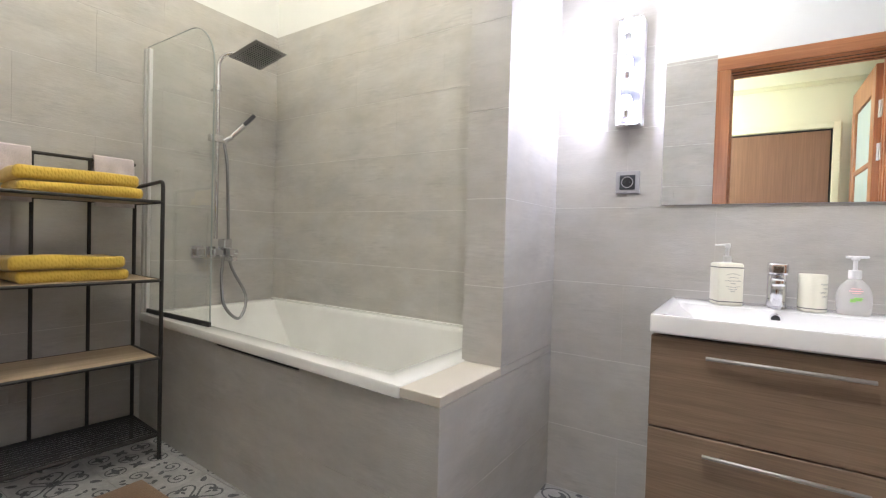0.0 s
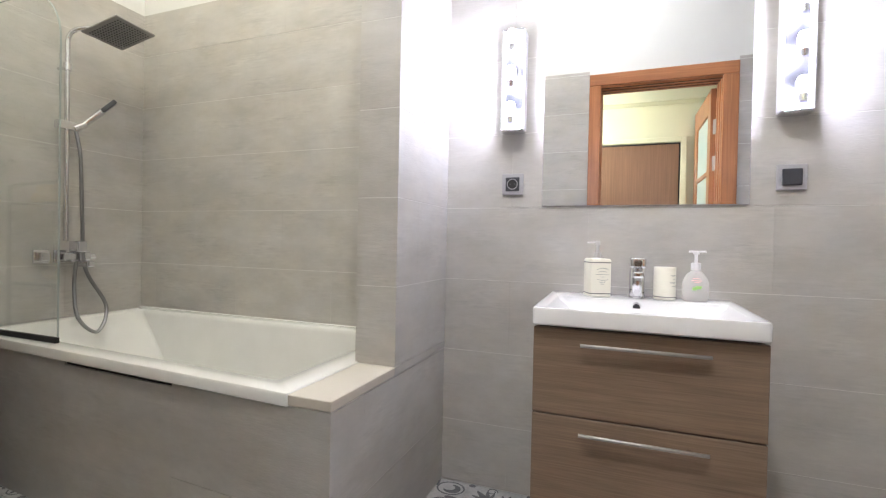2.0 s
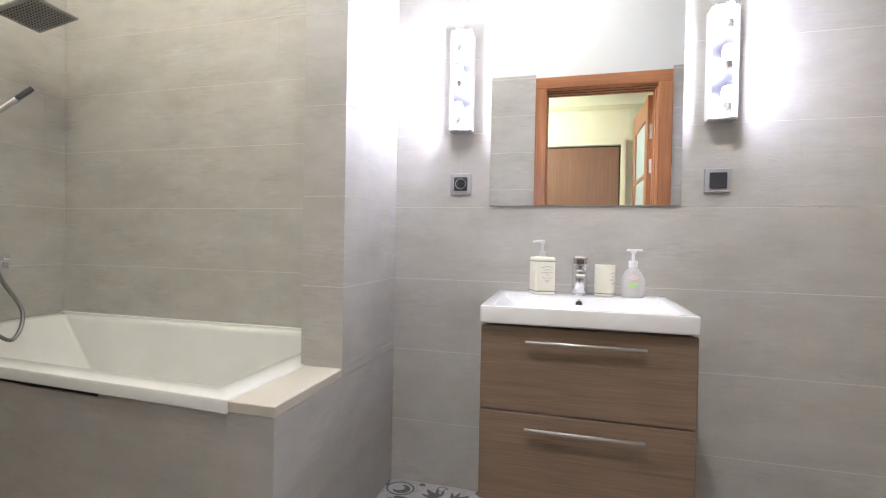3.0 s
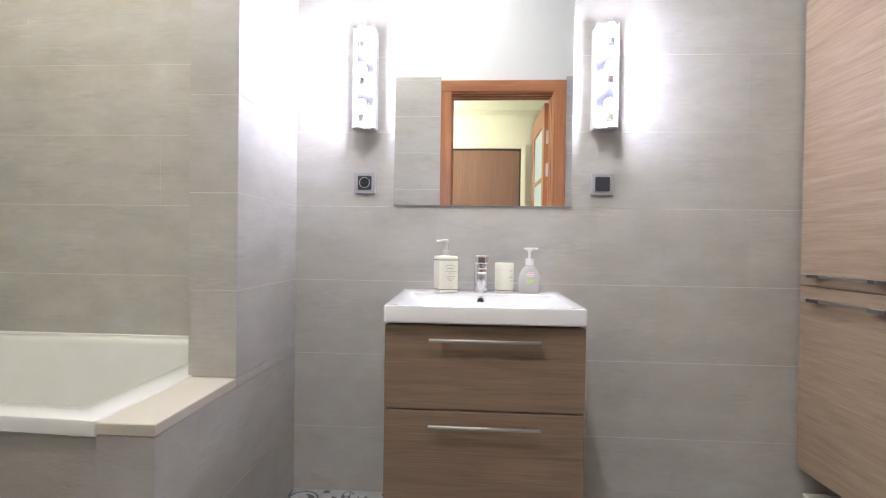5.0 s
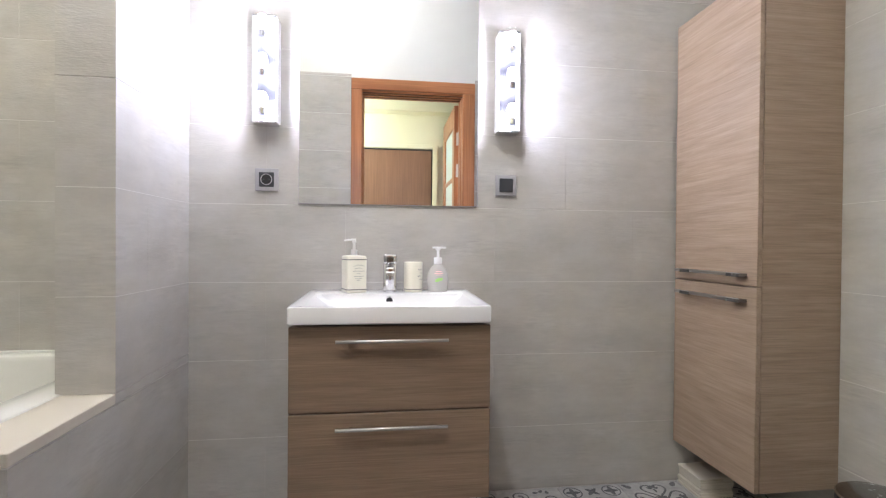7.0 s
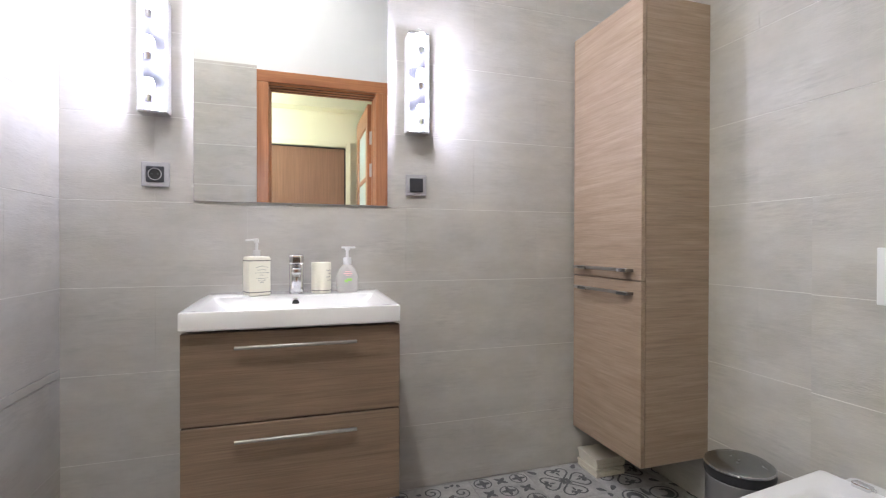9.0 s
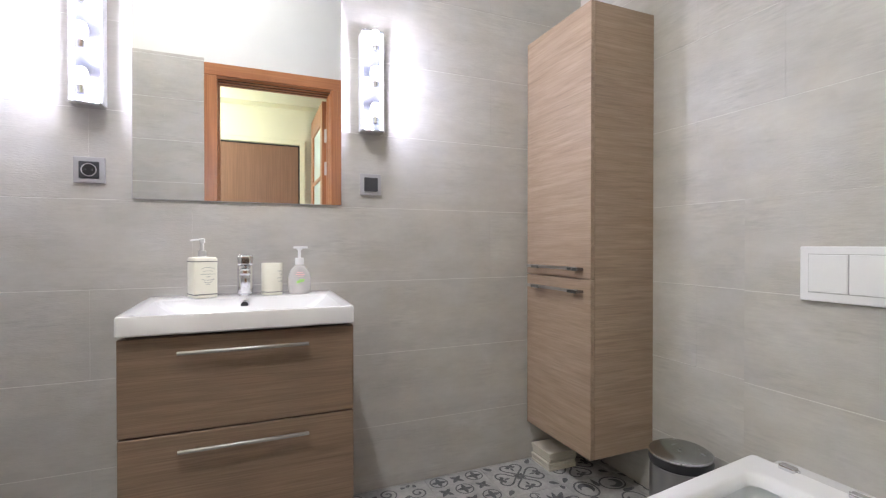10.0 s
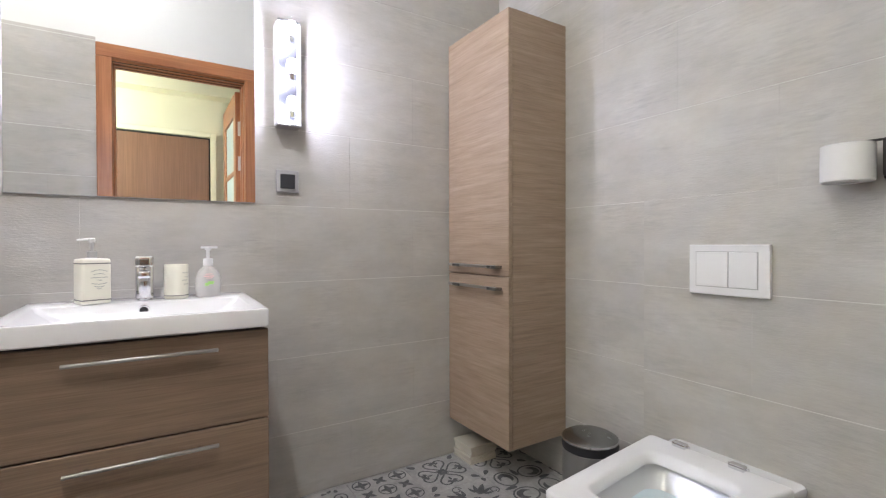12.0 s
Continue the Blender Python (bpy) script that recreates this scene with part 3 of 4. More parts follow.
# ---- shower set ----
def shower_set():
    y = -0.385
    xw = XL
    s = thing("shower_set", (xw + 0.06, y, 0.95), "chrome shower column with square rain head and hand shower", "shower")
    xr = xw + 0.065
    hx, hy, hz = -2.420, -0.272, 2.022
    riser = arc_path([(xr, y, 0.985), (xr, y, 2.035), (hx, hy, 2.048)], 0.08, 8)
    part("riser", sweep(riser, 0.011, 12), CHROME, s, smooth=True)
    # head, its outer edge tipped up
    a = 0.110
    tip = pose(hx, hy, hz, 0, -16, 8)

    def tipped(bm):
        bmesh.ops.transform(bm, matrix=tip, verts=bm.verts)
        return bm

    head = part("rain_head", tipped(box(-a, a, -a, a, 0.0, 0.010, 0.003)), HEADGREY, s, "square grey metal rain head")
    dots = bmesh.new()
    for i in range(12):
        for j in range(12):
            cx, cy = (i - 5.5) * 0.0155, (j - 5.5) * 0.0155
            box(cx - 0.0026, cx + 0.0026, cy - 0.0026, cy + 0.0026, -0.003, 0.001, bm=dots)
    tagged(part("nozzle_field", tipped(dots), DARKP, head, "rows of dark nozzles"), kind="stuff")
    part("swivel", tipped(cyl((0, 0, 0.008), (0, 0, 0.040), 0.016, 16)), CHROME, head)
    # wall bracket and slider
    part("bracket", cyl((xw + 0.001, y, 1.84), (xr, y, 1.84), 0.008, 12), CHROME, s)
    part("bracket_collar", cyl((xr, y, 1.825), (xr, y, 1.86), 0.017, 16), CHROME, s)
    sl = part("slider", box(xr - 0.02, xr + 0.02, y - 0.045, y + 0.03, 1.535, 1.575, 0.005, 2), CHROME, s)
    part("cradle", cyl((xr + 0.01, y + 0.03, 1.545), (xr + 0.03, y + 0.07, 1.575), 0.016, 14), CHROME, sl)
    # hand shower
    p0, p1 = Vector((xr + 0.01, y + 0.035, 1.535)), Vector((xr + 0.06, y + 0.128, 1.655))
    d = (p1 - p0).normalized()
    hs = part("hand_shower", cyl(p0, p1, 0.012, 14, 0.017), CHROME, s)
    bm = box(-0.027, 0.027, -0.011, 0.011, -0.005, 0.080, 0.005, 2)
    m = Matrix.Translation(p1) @ d.to_track_quat("Z", "Y").to_matrix().to_4x4()
    bmesh.ops.transform(bm, matrix=m, verts=bm.verts)
    part("spray_plate", bm, DARKP, hs, "dark grey spray plate")
    # hose
    pts = []
    ctrl = [p0 + Vector((0, 0, 0.0)), (xr + 0.03, y + 0.045, 1.40), (xr + 0.04, y + 0.05, 1.1), (xr + 0.05, y + 0.060, 0.85), (xr + 0.11, y + 0.125, 0.655), (xr + 0.14, y + 0.065, 0.535), (xr + 0.11, y - 0.005, 0.61), (xr + 0.06, y + 0.005, 0.75), (xr + 0.045, y + 0.02, 0.88)]
    ctrl = [Vector(c) for c in ctrl]
    ext = [ctrl[0] * 2 - ctrl[1]] + ctrl + [ctrl[-1] * 2 - ctrl[-2]]
    for i in range(1, len(ext) - 2):
        a0, b0, c0, d0 = ext[i - 1:i + 3]
        for k in range(8):
            t = k / 8
            pts.append(0.5 * (2 * b0 + (c0 - a0) * t + (2 * a0 - 5 * b0 + 4 * c0 - d0) * t * t + (3 * b0 - a0 - 3 * c0 + d0) * t ** 3))
    pts.append(ctrl[-1])
    part("hose", sweep(pts, 0.0088, 8), HOSEGREY, s, "ribbed metal hose", True)
    # mixer
    y = -0.342
    mx = part("mixer", box(xw + 0.045, xw + 0.09, y - 0.062, y + 0.062, 0.885, 0.928, 0.007, 2), CHROME, s)
    part("lever", box(xw + 0.05, xw + 0.125, y - 0.022, y + 0.022, 0.93, 0.985, 0.006, 2), CHROME, mx)
    part("spout", box(xw + 0.055, xw + 0.155, y + 0.005, y + 0.040, 0.855, 0.887, 0.006, 2), CHROME, mx)
    part("knob", cyl((xw + 0.068, y + 0.062, 0.906), (xw + 0.068, y + 0.090, 0.906), 0.017, 18, bevel=0.003), CHROME, mx)
    for dy in (-0.035, 0.035):
        part("wall_rose", box(xw + 0.0005, xw + 0.014, y + dy - 0.026, y + dy + 0.026, 0.875, 0.939, 0.004, 2), CHROME, mx)
        part("inlet", cyl((xw + 0.012, y + dy, 0.907), (xw + 0.05, y + dy, 0.907), 0.014, 14), CHROME, mx)


shower_set()


def tub_outlet():
    y, x = -0.455, XL
    t = thing("wall_outlet", (x, y, 0.90), "square chrome wall outlet over the bathtub", "water outlet")
    part("plate", box(x + 0.0005, x + 0.012, y - 0.034, y + 0.034, 0.873, 0.941, 0.004, 2), CHROME, t)
    part("knob", box(x + 0.012, x + 0.05, y - 0.022, y + 0.022, 0.885, 0.929, 0.006, 2), CHROME, t)


tub_outlet()


# ---- mirror and its lamps ----
def mirror():
    m = thing("wall_mirror_glass", (0, -0.001, 1.166), "tall frameless mirror set flush over the washbasin", "mirror")
    x0, x1, z0, z1 = -0.355, 0.350, 1.167, 2.20
    part("backing", box(x0 + 0.001, x1 - 0.001, -0.0042, -0.0008, z0 + 0.001, z1 - 0.001), GREYP, m)
    part("silvering", box(x0 + 0.0018, x1 - 0.0018, -0.0065, -0.0045, z0 + 0.0018, z1 - 0.0018), MIRROR, m, "polished mirror glass")
    for a in ((x0, x0 + 0.0016, z0, z1), (x1 - 0.0016, x1, z0, z1), (x0, x1, z0, z0 + 0.0016), (x0, x1, z1 - 0.0016, z1)):
        part("polished_edge", box(a[0], a[1], -0.0070, -0.0043, a[2], a[3]), GREYP, m, "thin grey ground edge")


mirror()


def wall_lamp(x):
    z0, z1, w = 1.459, 1.862, 0.0435
    l = thing("wall_lamp", (x, 0, 1.66), "chrome and glass wall lamp with three lit bulbs beside the mirror", "wall lamp", "lamps beside the mirror")
    part("back_plate", box(x - w + 0.004, x + w - 0.004, -0.010, -0.0008, z0 + 0.004, z1 - 0.004, 0.002), PLATE, l)
    part("end_cap", box(x - w, x + w, -0.062, -0.0008, z0, z0 + 0.010, 0.003, 2), CHROME, l)
    part("end_cap", box(x - w, x + w, -0.062, -0.0008, z1 - 0.010, z1, 0.003, 2), CHROME, l)
    for s in (-1, 1):
        part("side_strip", box(x + s * w - 0.003, x + s * w + 0.003, -0.046, -0.0008, z0 + 0.009, z1 - 0.009, 0.001), PLASTIC, l)
        part("front_strip", box(x + s * (w - 0.001) - 0.0025, x + s * (w - 0.001) + 0.0025, -0.052, -0.0455, z0 + 0.009, z1 - 0.009, 0.001), PLASTIC, l)
    # bowed glass cover
    bm = bmesh.new()
    va, vb = [], []
    for i in range(13):
        t = i / 12 * 2 - 1
        px, py = x + t * (w - 0.002), -0.053 - 0.063 * (1 - t ** 4)
        va.append((bm.verts.new((px, py, z0 + 0.012)), bm.verts.new((px, py, z1 - 0.012))))
        vb.append((bm.verts.new((px * 1.0, py + 0.003, z0 + 0.012)), bm.verts.new((px, py + 0.003, z1 - 0.012))))
    for i in range(12):
        bm.faces.new((va[i][0], va[i + 1][0], va[i + 1][1], va[i][1]))
        bm.faces.new((vb[i][0], vb[i][1], vb[i + 1][1], vb[i + 1][0]))
    for i in (0, 12):
        bm.faces.new((va[i][0], va[i][1], vb[i][1], vb[i][0]))
    for k in (0, 1):
        for i in range(12):
            bm.faces.new((va[i][k], va[i + 1][k], vb[i + 1][k], vb[i][k]))
    bmesh.ops.recalc_face_normals(bm, faces=bm.faces)
    g = part("glass_cover", bm, LAMP_GLASS, l, "bowed clear glass", True)
    g.visible_shadow = False
    for z in (1.535, 1.675, 1.815):
        h = part("socket", cyl((x, -0.094, z - 0.052), (x, -0.094, z - 0.026), 0.011, 12), CHROME, l)
        # flat capsule, deeper than wide
        b = lathe([(0, -0.028), (0.013, -0.026), (0.019, -0.01), (0.019, 0.012), (0.013, 0.026), (0, 0.031)], (0, 0, 0), 16)
        for vert in b.verts:
            vert.co = (x + vert.co.x, -0.094 + vert.co.y, z + vert.co.z)
        part("bulb", b, BULB_LIGHT, h, "glowing bulb", True)


wall_lamp(-0.470)
wall_lamp(0.465)


def wall_plate(x, kind):
    label = {"socket": "grey framed dark power socket on the tiled wall", "switch": "grey framed dark rocker switch on the tiled wall"}[kind]
    z = 1.2565
    t = thing("power_socket" if kind == "socket" else "light_switch", (x, 0, z), label, kind)
    h = 0.0435
    part("frame", box(x - h, x + h, -0.010, -0.0008, z - h, z + h, 0.003, 2), GREYP, t, "light grey frame")
    if kind == "switch":
        part("rocker", box(x - 0.028, x + 0.028, -0.017, -0.009, z - 0.028, z + 0.028, 0.003, 2), DARKP, t, "dark grey rocker")
    else:
        bm = box(x - 0.028, x + 0.028, -0.014, -0.009, z - 0.028, z + 0.028, 0.003, 2)
        part("insert", bm, DARKP, t, "dark grey insert")
        prof = [(0.0215, 0.0), (0.0215, 0.003), (0.019, 0.003), (0.0185, -0.006), (0, -0.006)]
        bm = lathe(prof, (0, 0, 0), 24)
        bmesh.ops.transform(bm, matrix=pose(x, -0.0145, z, 90), verts=bm.verts)
        part("well", bm, GREYP, t, "grey socket ring", True)
        part("socket_floor", cyl((x, -0.0142, z), (x, -0.0150, z), 0.0188, 24), BLACK, t)
        for s in (-1, 1):
            part("contact", box(x + s * 0.0095 - 0.0025, x + s * 0.0095 + 0.0025, -0.0205, -0.0185, z - 0.0025, z + 0.0025), DARKP, t)


wall_plate(-0.4725, "socket")
wall_plate(0.467, "switch")


# ---- washbasin and vanity ----
def vanity():
    x0, x1, yf = -0.303, 0.307, -0.44
    v = thing("vanity_unit", (0, -0.22, 0.22), "brown wood-grain vanity unit with two drawers hung on the wall", "vanity unit")
    part("body", box(x0 + 0.002, x1 - 0.002, yf + 0.020, -0.001, 0.225, 0.762, 0.001), VANITY_WOOD, v)
    # Black inset strip puts the shade under the basin into its colour.
    part("gap_shade_strip", box(x0 + 0.012, x1 - 0.012, yf + 0.035, -0.02, 0.762, 0.7725), BLACK, v, "black inset strip standing in for the shaded gap")
    for z0, z1, hz in ((0.507, 0.764, 0.7215), (0.225, 0.502, 0.458)):
        f = part("drawer_front", box(x0, x1, yf, yf + 0.019, z0, z1, 0.0015), VANITY_WOOD, v, "brown wood-grain drawer front")
        hh = part("handle", cyl((-0.165, yf - 0.016, hz), (0.173, yf - 0.016, hz), 0.0052, 16, bevel=0.001), HANDLE, f, "slim metal bar handle", True)
        for x in (-0.12, 0.125):
            part("post", box(x - 0.005, x + 0.005, yf - 0.013, yf + 0.001, hz - 0.004, hz + 0.004, 0.001), CHROME, hh)


vanity()


def washbasin():
    x0, x1, y0, y1 = -0.306, 0.307, -0.458, -0.001
    zt, zb = 0.826, 0.773
    b = thing("washbasin", (0, -0.22, zb), "white ceramic washbasin with a wide shallow bowl on the vanity", "washbasin")

    def ring(i, r, z, dx=0.0, back=0.0, front=0.0):
        return at_z(rounded(x0 + i + dx, x1 - i - dx, y0 + i + front, y1 - i - back, r, 5), z)

    loops = [ring(0.004, 0.008, zb), ring(0.0, 0.010, zb + 0.004), ring(0.0, 0.010, zt - 0.006), ring(0.002, 0.010, zt - 0.0015), ring(0.006, 0.010, zt),
             ring(0.014, 0.016, zt - 0.0005, 0.022, 0.115), ring(0.0165, 0.018, zt - 0.003, 0.024, 0.117), ring(0.018, 0.022, zt - 0.012, 0.028, 0.118), ring(0.028, 0.030, zt - 0.030, 0.050, 0.122),
             ring(0.05, 0.05, zt - 0.085, 0.08, 0.125, 0.02), ring(0.08, 0.05, zt - 0.105, 0.10, 0.13, 0.03), ring(0.15, 0.03, zt - 0.11, 0.10, 0.06, 0.02)]
    loops = [[(x, y, z + 0.009 * (y - y0) / (y1 - y0) * (z - zb) / (zt - zb) if z > zb else z) for x, y, z in l] for l in loops]
    body = part("bowl", loft(loops), CERAMIC, b, "glossy white ceramic", True)
    # overflow ring on the rear slope
    part("overflow", cyl((-0.004, -0.1475, zt - 0.019), (-0.004, -0.1405, zt - 0.017), 0.015, 20), CHROME, body, "chrome overflow ring")
    part("overflow_hole", cyl((-0.004, -0.1495, zt - 0.0195), (-0.004, -0.1465, zt - 0.0185), 0.0115, 20), BLACK, body)


washbasin()


def faucet():
    x, y, z = -0.002, -0.085, 0.8335
    t = thing("basin_mixer_tap", (x, y, z), "chrome single-lever basin mixer tap", "tap")
    part("base_ring", cyl((x, y, z), (x, y, z + 0.006), 0.027, 24), CHROME, t)
    part("body", cyl((x, y, z + 0.004), (x, y, z + 0.106), 0.0255, 28, bevel=0.003), CHROME, t, smooth=True)
    part("spout", box(x - 0.018, x + 0.018, y - 0.105, y - 0.015, z + 0.074, z + 0.098, 0.008, 3), CHROME, t, smooth=True)
    part("aerator", cyl((x, y - 0.09, z + 0.066), (x, y - 0.09, z + 0.076), 0.011, 16), STEEL, t)
    lv = part("lever", box(x - 0.0255, x + 0.0255, y - 0.070, y + 0.026, z + 0.107, z + 0.143, 0.007, 3), CHROME, t, smooth=True)
    part("lever_inset", box(x - 0.013, x + 0.013, y - 0.0715, y - 0.066, z + 0.114, z + 0.134, 0.002), LIDGREY, lv)


faucet()


def soap_dispenser():
    # square body turned, one corner towards the wall side
    x, y, z, a = -0.136, -0.095, 0.8335, 0.0375
    t = thing("soap_dispenser", (x, y, z), "cream square ceramic soap dispenser with grey print and steel pump", "soap dispenser")
    ang = 22

    def turned(bm):
        bmesh.ops.transform(bm, matrix=pose(x, y, 0, 0, 0, ang), verts=bm.verts)
        return bm

    lo = [at_z(rounded(-a + i, a - i, -a + i, a - i, 0.006, 3), z + h) for i, h in ((0.003, 0), (0, 0.003), (0, 0.128), (0.0015, 0.133), (0.005, 0.1355), (0.022, 0.137))]
    part("bottle", turned(loft(lo)), CREAMWARE, t, "cream glazed bottle", True)
    for zz in (0.010, 0.120):
        part("stripe", turned(loft([at_z(rounded(-a - 0.0004, a + 0.0004, -a - 0.0004, a + 0.0004, 0.006, 3), z + zz + k) for k in (0, 0.0030)])), BAND, t)
    part("collar", cyl((x, y, z + 0.136), (x, y, z + 0.158), 0.0125, 18, bevel=0.002), ALU, t)
    part("stem", cyl((x, y, z + 0.157), (x, y, z + 0.185), 0.0055, 12), ALU, t)
    p = part("pump_head", box(x - 0.008, x + 0.008, y - 0.008, y + 0.008, z + 0.183, z + 0.199, 0.003, 2), ALU, t)
    part("nozzle", cyl((x, y, z + 0.195), (x - 0.036, y - 0.006, z + 0.192), 0.0042, 10, 0.003), ALU, p)
    for i, (wd, sag) in enumerate(((0.042, 0.006), (0.030, 0.003), (0.046, 0.0), (0.014, 0.0), (0.040, -0.003), (0.026, -0.003), (0.012, 0.0))):
        zz = z + 0.096 - i * 0.0085
        bm = bmesh.new()
        prev = None
        for k in range(15):
            u = k / 14 * 2 - 1
            h = zz + sag * (1 - u * u) + 0.0009 * math.sin(k * 2.1 + i)
            q = [bm.verts.new((u * wd / 2 + 0.006, -a - 0.0006, h + d)) for d in (-0.0006, 0.0006 + 0.0005 * (k % 2))]
            if prev:
                bm.faces.new((prev[0], q[0], q[1], prev[1]))
            prev = q
        part("print_line", turned(bm), INK, t)


soap_dispenser()


def tumbler():
    x, y, z, r = 0.086, -0.088, 0.8335, 0.0355
    t = thing("tumbler", (x, y, z), "cream ceramic bathroom tumbler with a dark line and grey print", "tumbler")
    part("cup", lathe([(0, 0), (r - 0.003, 0), (r, 0.003), (r, 0.110), (r - 0.0015, 0.1125), (r - 0.004, 0.110), (r - 0.004, 0.006), (0, 0.005)], (x, y, z), 32), CREAMWARE, t, "cream glazed cup", True)
    part("stripe", lathe([(r - 0.001, 0.0095), (r + 0.0004, 0.0095), (r + 0.0004, 0.0121), (r - 0.001, 0.0121)], (x, y, z), 32), BAND, t)
    for i, (a0, a1) in enumerate(((-62, -25), (-50, -20), (-66, -34), (-56, -20))):
        bm = bmesh.new()
        prev = None
        zz = z + 0.084 - i * 0.012
        for k in range(9):
            an = radians(a0 + (a1 - a0) * k / 8)
            q = [bm.verts.new((x + (r + 0.0005) * math.cos(an), y + (r + 0.0005) * math.sin(an), zz + d + 0.002 * math.sin(k * 1.7 + i))) for d in (-0.001, 0.001)]
            if prev:
                bm.faces.new((prev[0], q[0], q[1], prev[1]))
            prev = q
        part("print_line", bm, INK, t)


tumbler()


def pump_bottle():
    x, y, z = 0.180, -0.095, 0.8335
    t = thing("hand_soap_bottle", (x, y, z), "clear hand soap bottle with white pump and pink print", "soap bottle")
    lo = []
    for w, h in ((0.035, 0), (0.038, 0.003), (0.040, 0.02), (0.0415, 0.042), (0.039, 0.066), (0.031, 0.086), (0.019, 0.099), (0.0130, 0.106), (0.0125, 0.110)):
        d = 0.6 if w > 0.02 else 1.0
        lo.append([(x + w * math.cos(k * math.tau / 28), y + w * d * math.sin(k * math.tau / 28), z + h) for k in range(28)])
    part("bottle", loft(lo), SOAP, t, "clear rounded bottle", True)
    part("collar", cyl((x, y, z + 0.105), (x, y, z + 0.130), 0.0155, 20, bevel=0.002), PLASTIC, t)
    part("stem", cyl((x, y, z + 0.130), (x, y, z + 0.160), 0.0055, 12), PLASTIC, t)
    p = part("pump_head", cyl((x, y, z + 0.158), (x, y, z + 0.170), 0.010, 16, bevel=0.003), PLASTIC, t)
    part("nozzle", box(x - 0.022, x + 0.030, y - 0.007, y + 0.007, z + 0.164, z + 0.1715, 0.003, 2), PLASTIC, p)
    for i, (wd, hh, zz, mm) in enumerate(((0.022, 0.0022, 0.078, PINK), (0.032, 0.0026, 0.071, PINK), (0.020, 0.002, 0.065, PINK), (0.020, 0.004, 0.051, GREEN), (0.026, 0.005, 0.046, GREEN), (0.013, 0.004, 0.041, GREEN))):
        ox = (0, 0, 0.002, 0.006, 0.001, -0.006)[i]
        part("label_mark", box(x + ox - wd / 2, x + ox + wd / 2, y - 0.0258, y - 0.0250, z + zz - hh / 2, z + zz + hh / 2, 0.0004), mm, t, "pink and green label print")


pump_bottle()


# ---- tall cabinet ----
def tall_cabinet():
    x0, x1, y0, y1, z0, z1, zs = 1.210, XR - 0.001, -0.452, -0.016, 0.184, 1.943, 0.878
    c = thing("tall_cabinet", ((x0 + x1) / 2, (y0 + y1) / 2, z0), "tall light brown wood-grain bathroom cabinet hung above the floor", "cabinet")
    part("body", box(x0 + 0.020, x1, y0, y1, z0, z1, 0.001), CAB_SIDE, c)
    for a, b, hz in ((zs + 0.002, z1, zs + 0.040), (z0, zs - 0.002, zs - 0.048)):
        d = part("door", box(x0, x0 + 0.018, y0, y1, a, b, 0.0015), CAB_WOOD, c, "light wood-grain door")
        h = part("handle", box(x0 - 0.034, x0 - 0.024, y0 + 0.045, y1 - 0.045, hz - 0.006, hz + 0.006, 0.002), HANDLE, d, "flat steel bar handle")
        for yy in (y0 + 0.070, y1 - 0.110):
            part("post", box(x0 - 0.036, x0 + 0.001, yy - 0.028, yy + 0.028, hz - 0.0075, hz + 0.004, 0.001), LIDGREY, h, "dark steel clip")


tall_cabinet()


def loose_tiles():
    r = random.Random(4)
    for i in range(7):
        t = thing("spare_tile", (1.31, -0.085, 0.0115 * i), "spare beige tile lying in a small stack on the floor", "tile", "stack of spare tiles")
        dx, dy = r.uniform(-0.004, 0.006), r.uniform(-0.005, 0.005)
        part("slab", box(1.238 + dx, 1.385 + dx, -0.15 + dy, -0.012 + dy * 0.3, 0.0115 * i, 0.0115 * i + 0.0114, 0.0022), LEDGE, t)


loose_tiles()


# ---- waste bin ----
def waste_bin():
    x, y, r = 1.381, -0.708, 0.098
    b = thing("pedal_bin", (x, y, 0), "small steel pedal bin with a dark band under its lid", "waste bin")
    part("body", lathe([(0, 0.012), (r - 0.002, 0.012), (r, 0.016), (r, 0.258), (r - 0.002, 0.260), (0, 0.260)], (x, y, 0), 40), BINSTEEL, b, "brushed steel body", True)
    part("foot_ring", lathe([(0, 0), (r + 0.003, 0), (r + 0.003, 0.014), (0, 0.014)], (x, y, 0), 40), BLACK, b, "", True)
    part("band", lathe([(r - 0.006, 0.259), (r + 0.001, 0.261), (r + 0.004, 0.275), (r + 0.002, 0.290), (0, 0.290)], (x, y, 0), 40), BLACK, b, "black plastic band", True)
    part("lid", lathe([(r - 0.003, 0.289), (r + 0.002, 0.292), (r + 0.001, 0.299), (r - 0.012, 0.308), (r - 0.04, 0.314), (0, 0.316)], (x, y, 0), 40), LIDGREY, b, "domed grey metal lid", True)
    part("pedal", box(x - r - 0.03, x - r + 0.01, y - 0.02, y + 0.02, 0.012, 0.020, 0.003), STEEL, b)
    part("lid_rim", lathe([(r + 0.0005, 0.2925), (r + 0.004, 0.2935), (r + 0.004, 0.2985), (r + 0.0005, 0.2995)], (x, y, 0), 40), POLISHED, b, "bright rolled rim", True)
    part("badge", cyl((x - 0.064, y - 0.0735, 0.222), (x - 0.0665, y - 0.0765, 0.222), 0.009, 16), BLACK, b, "small dark mark")


waste_bin()


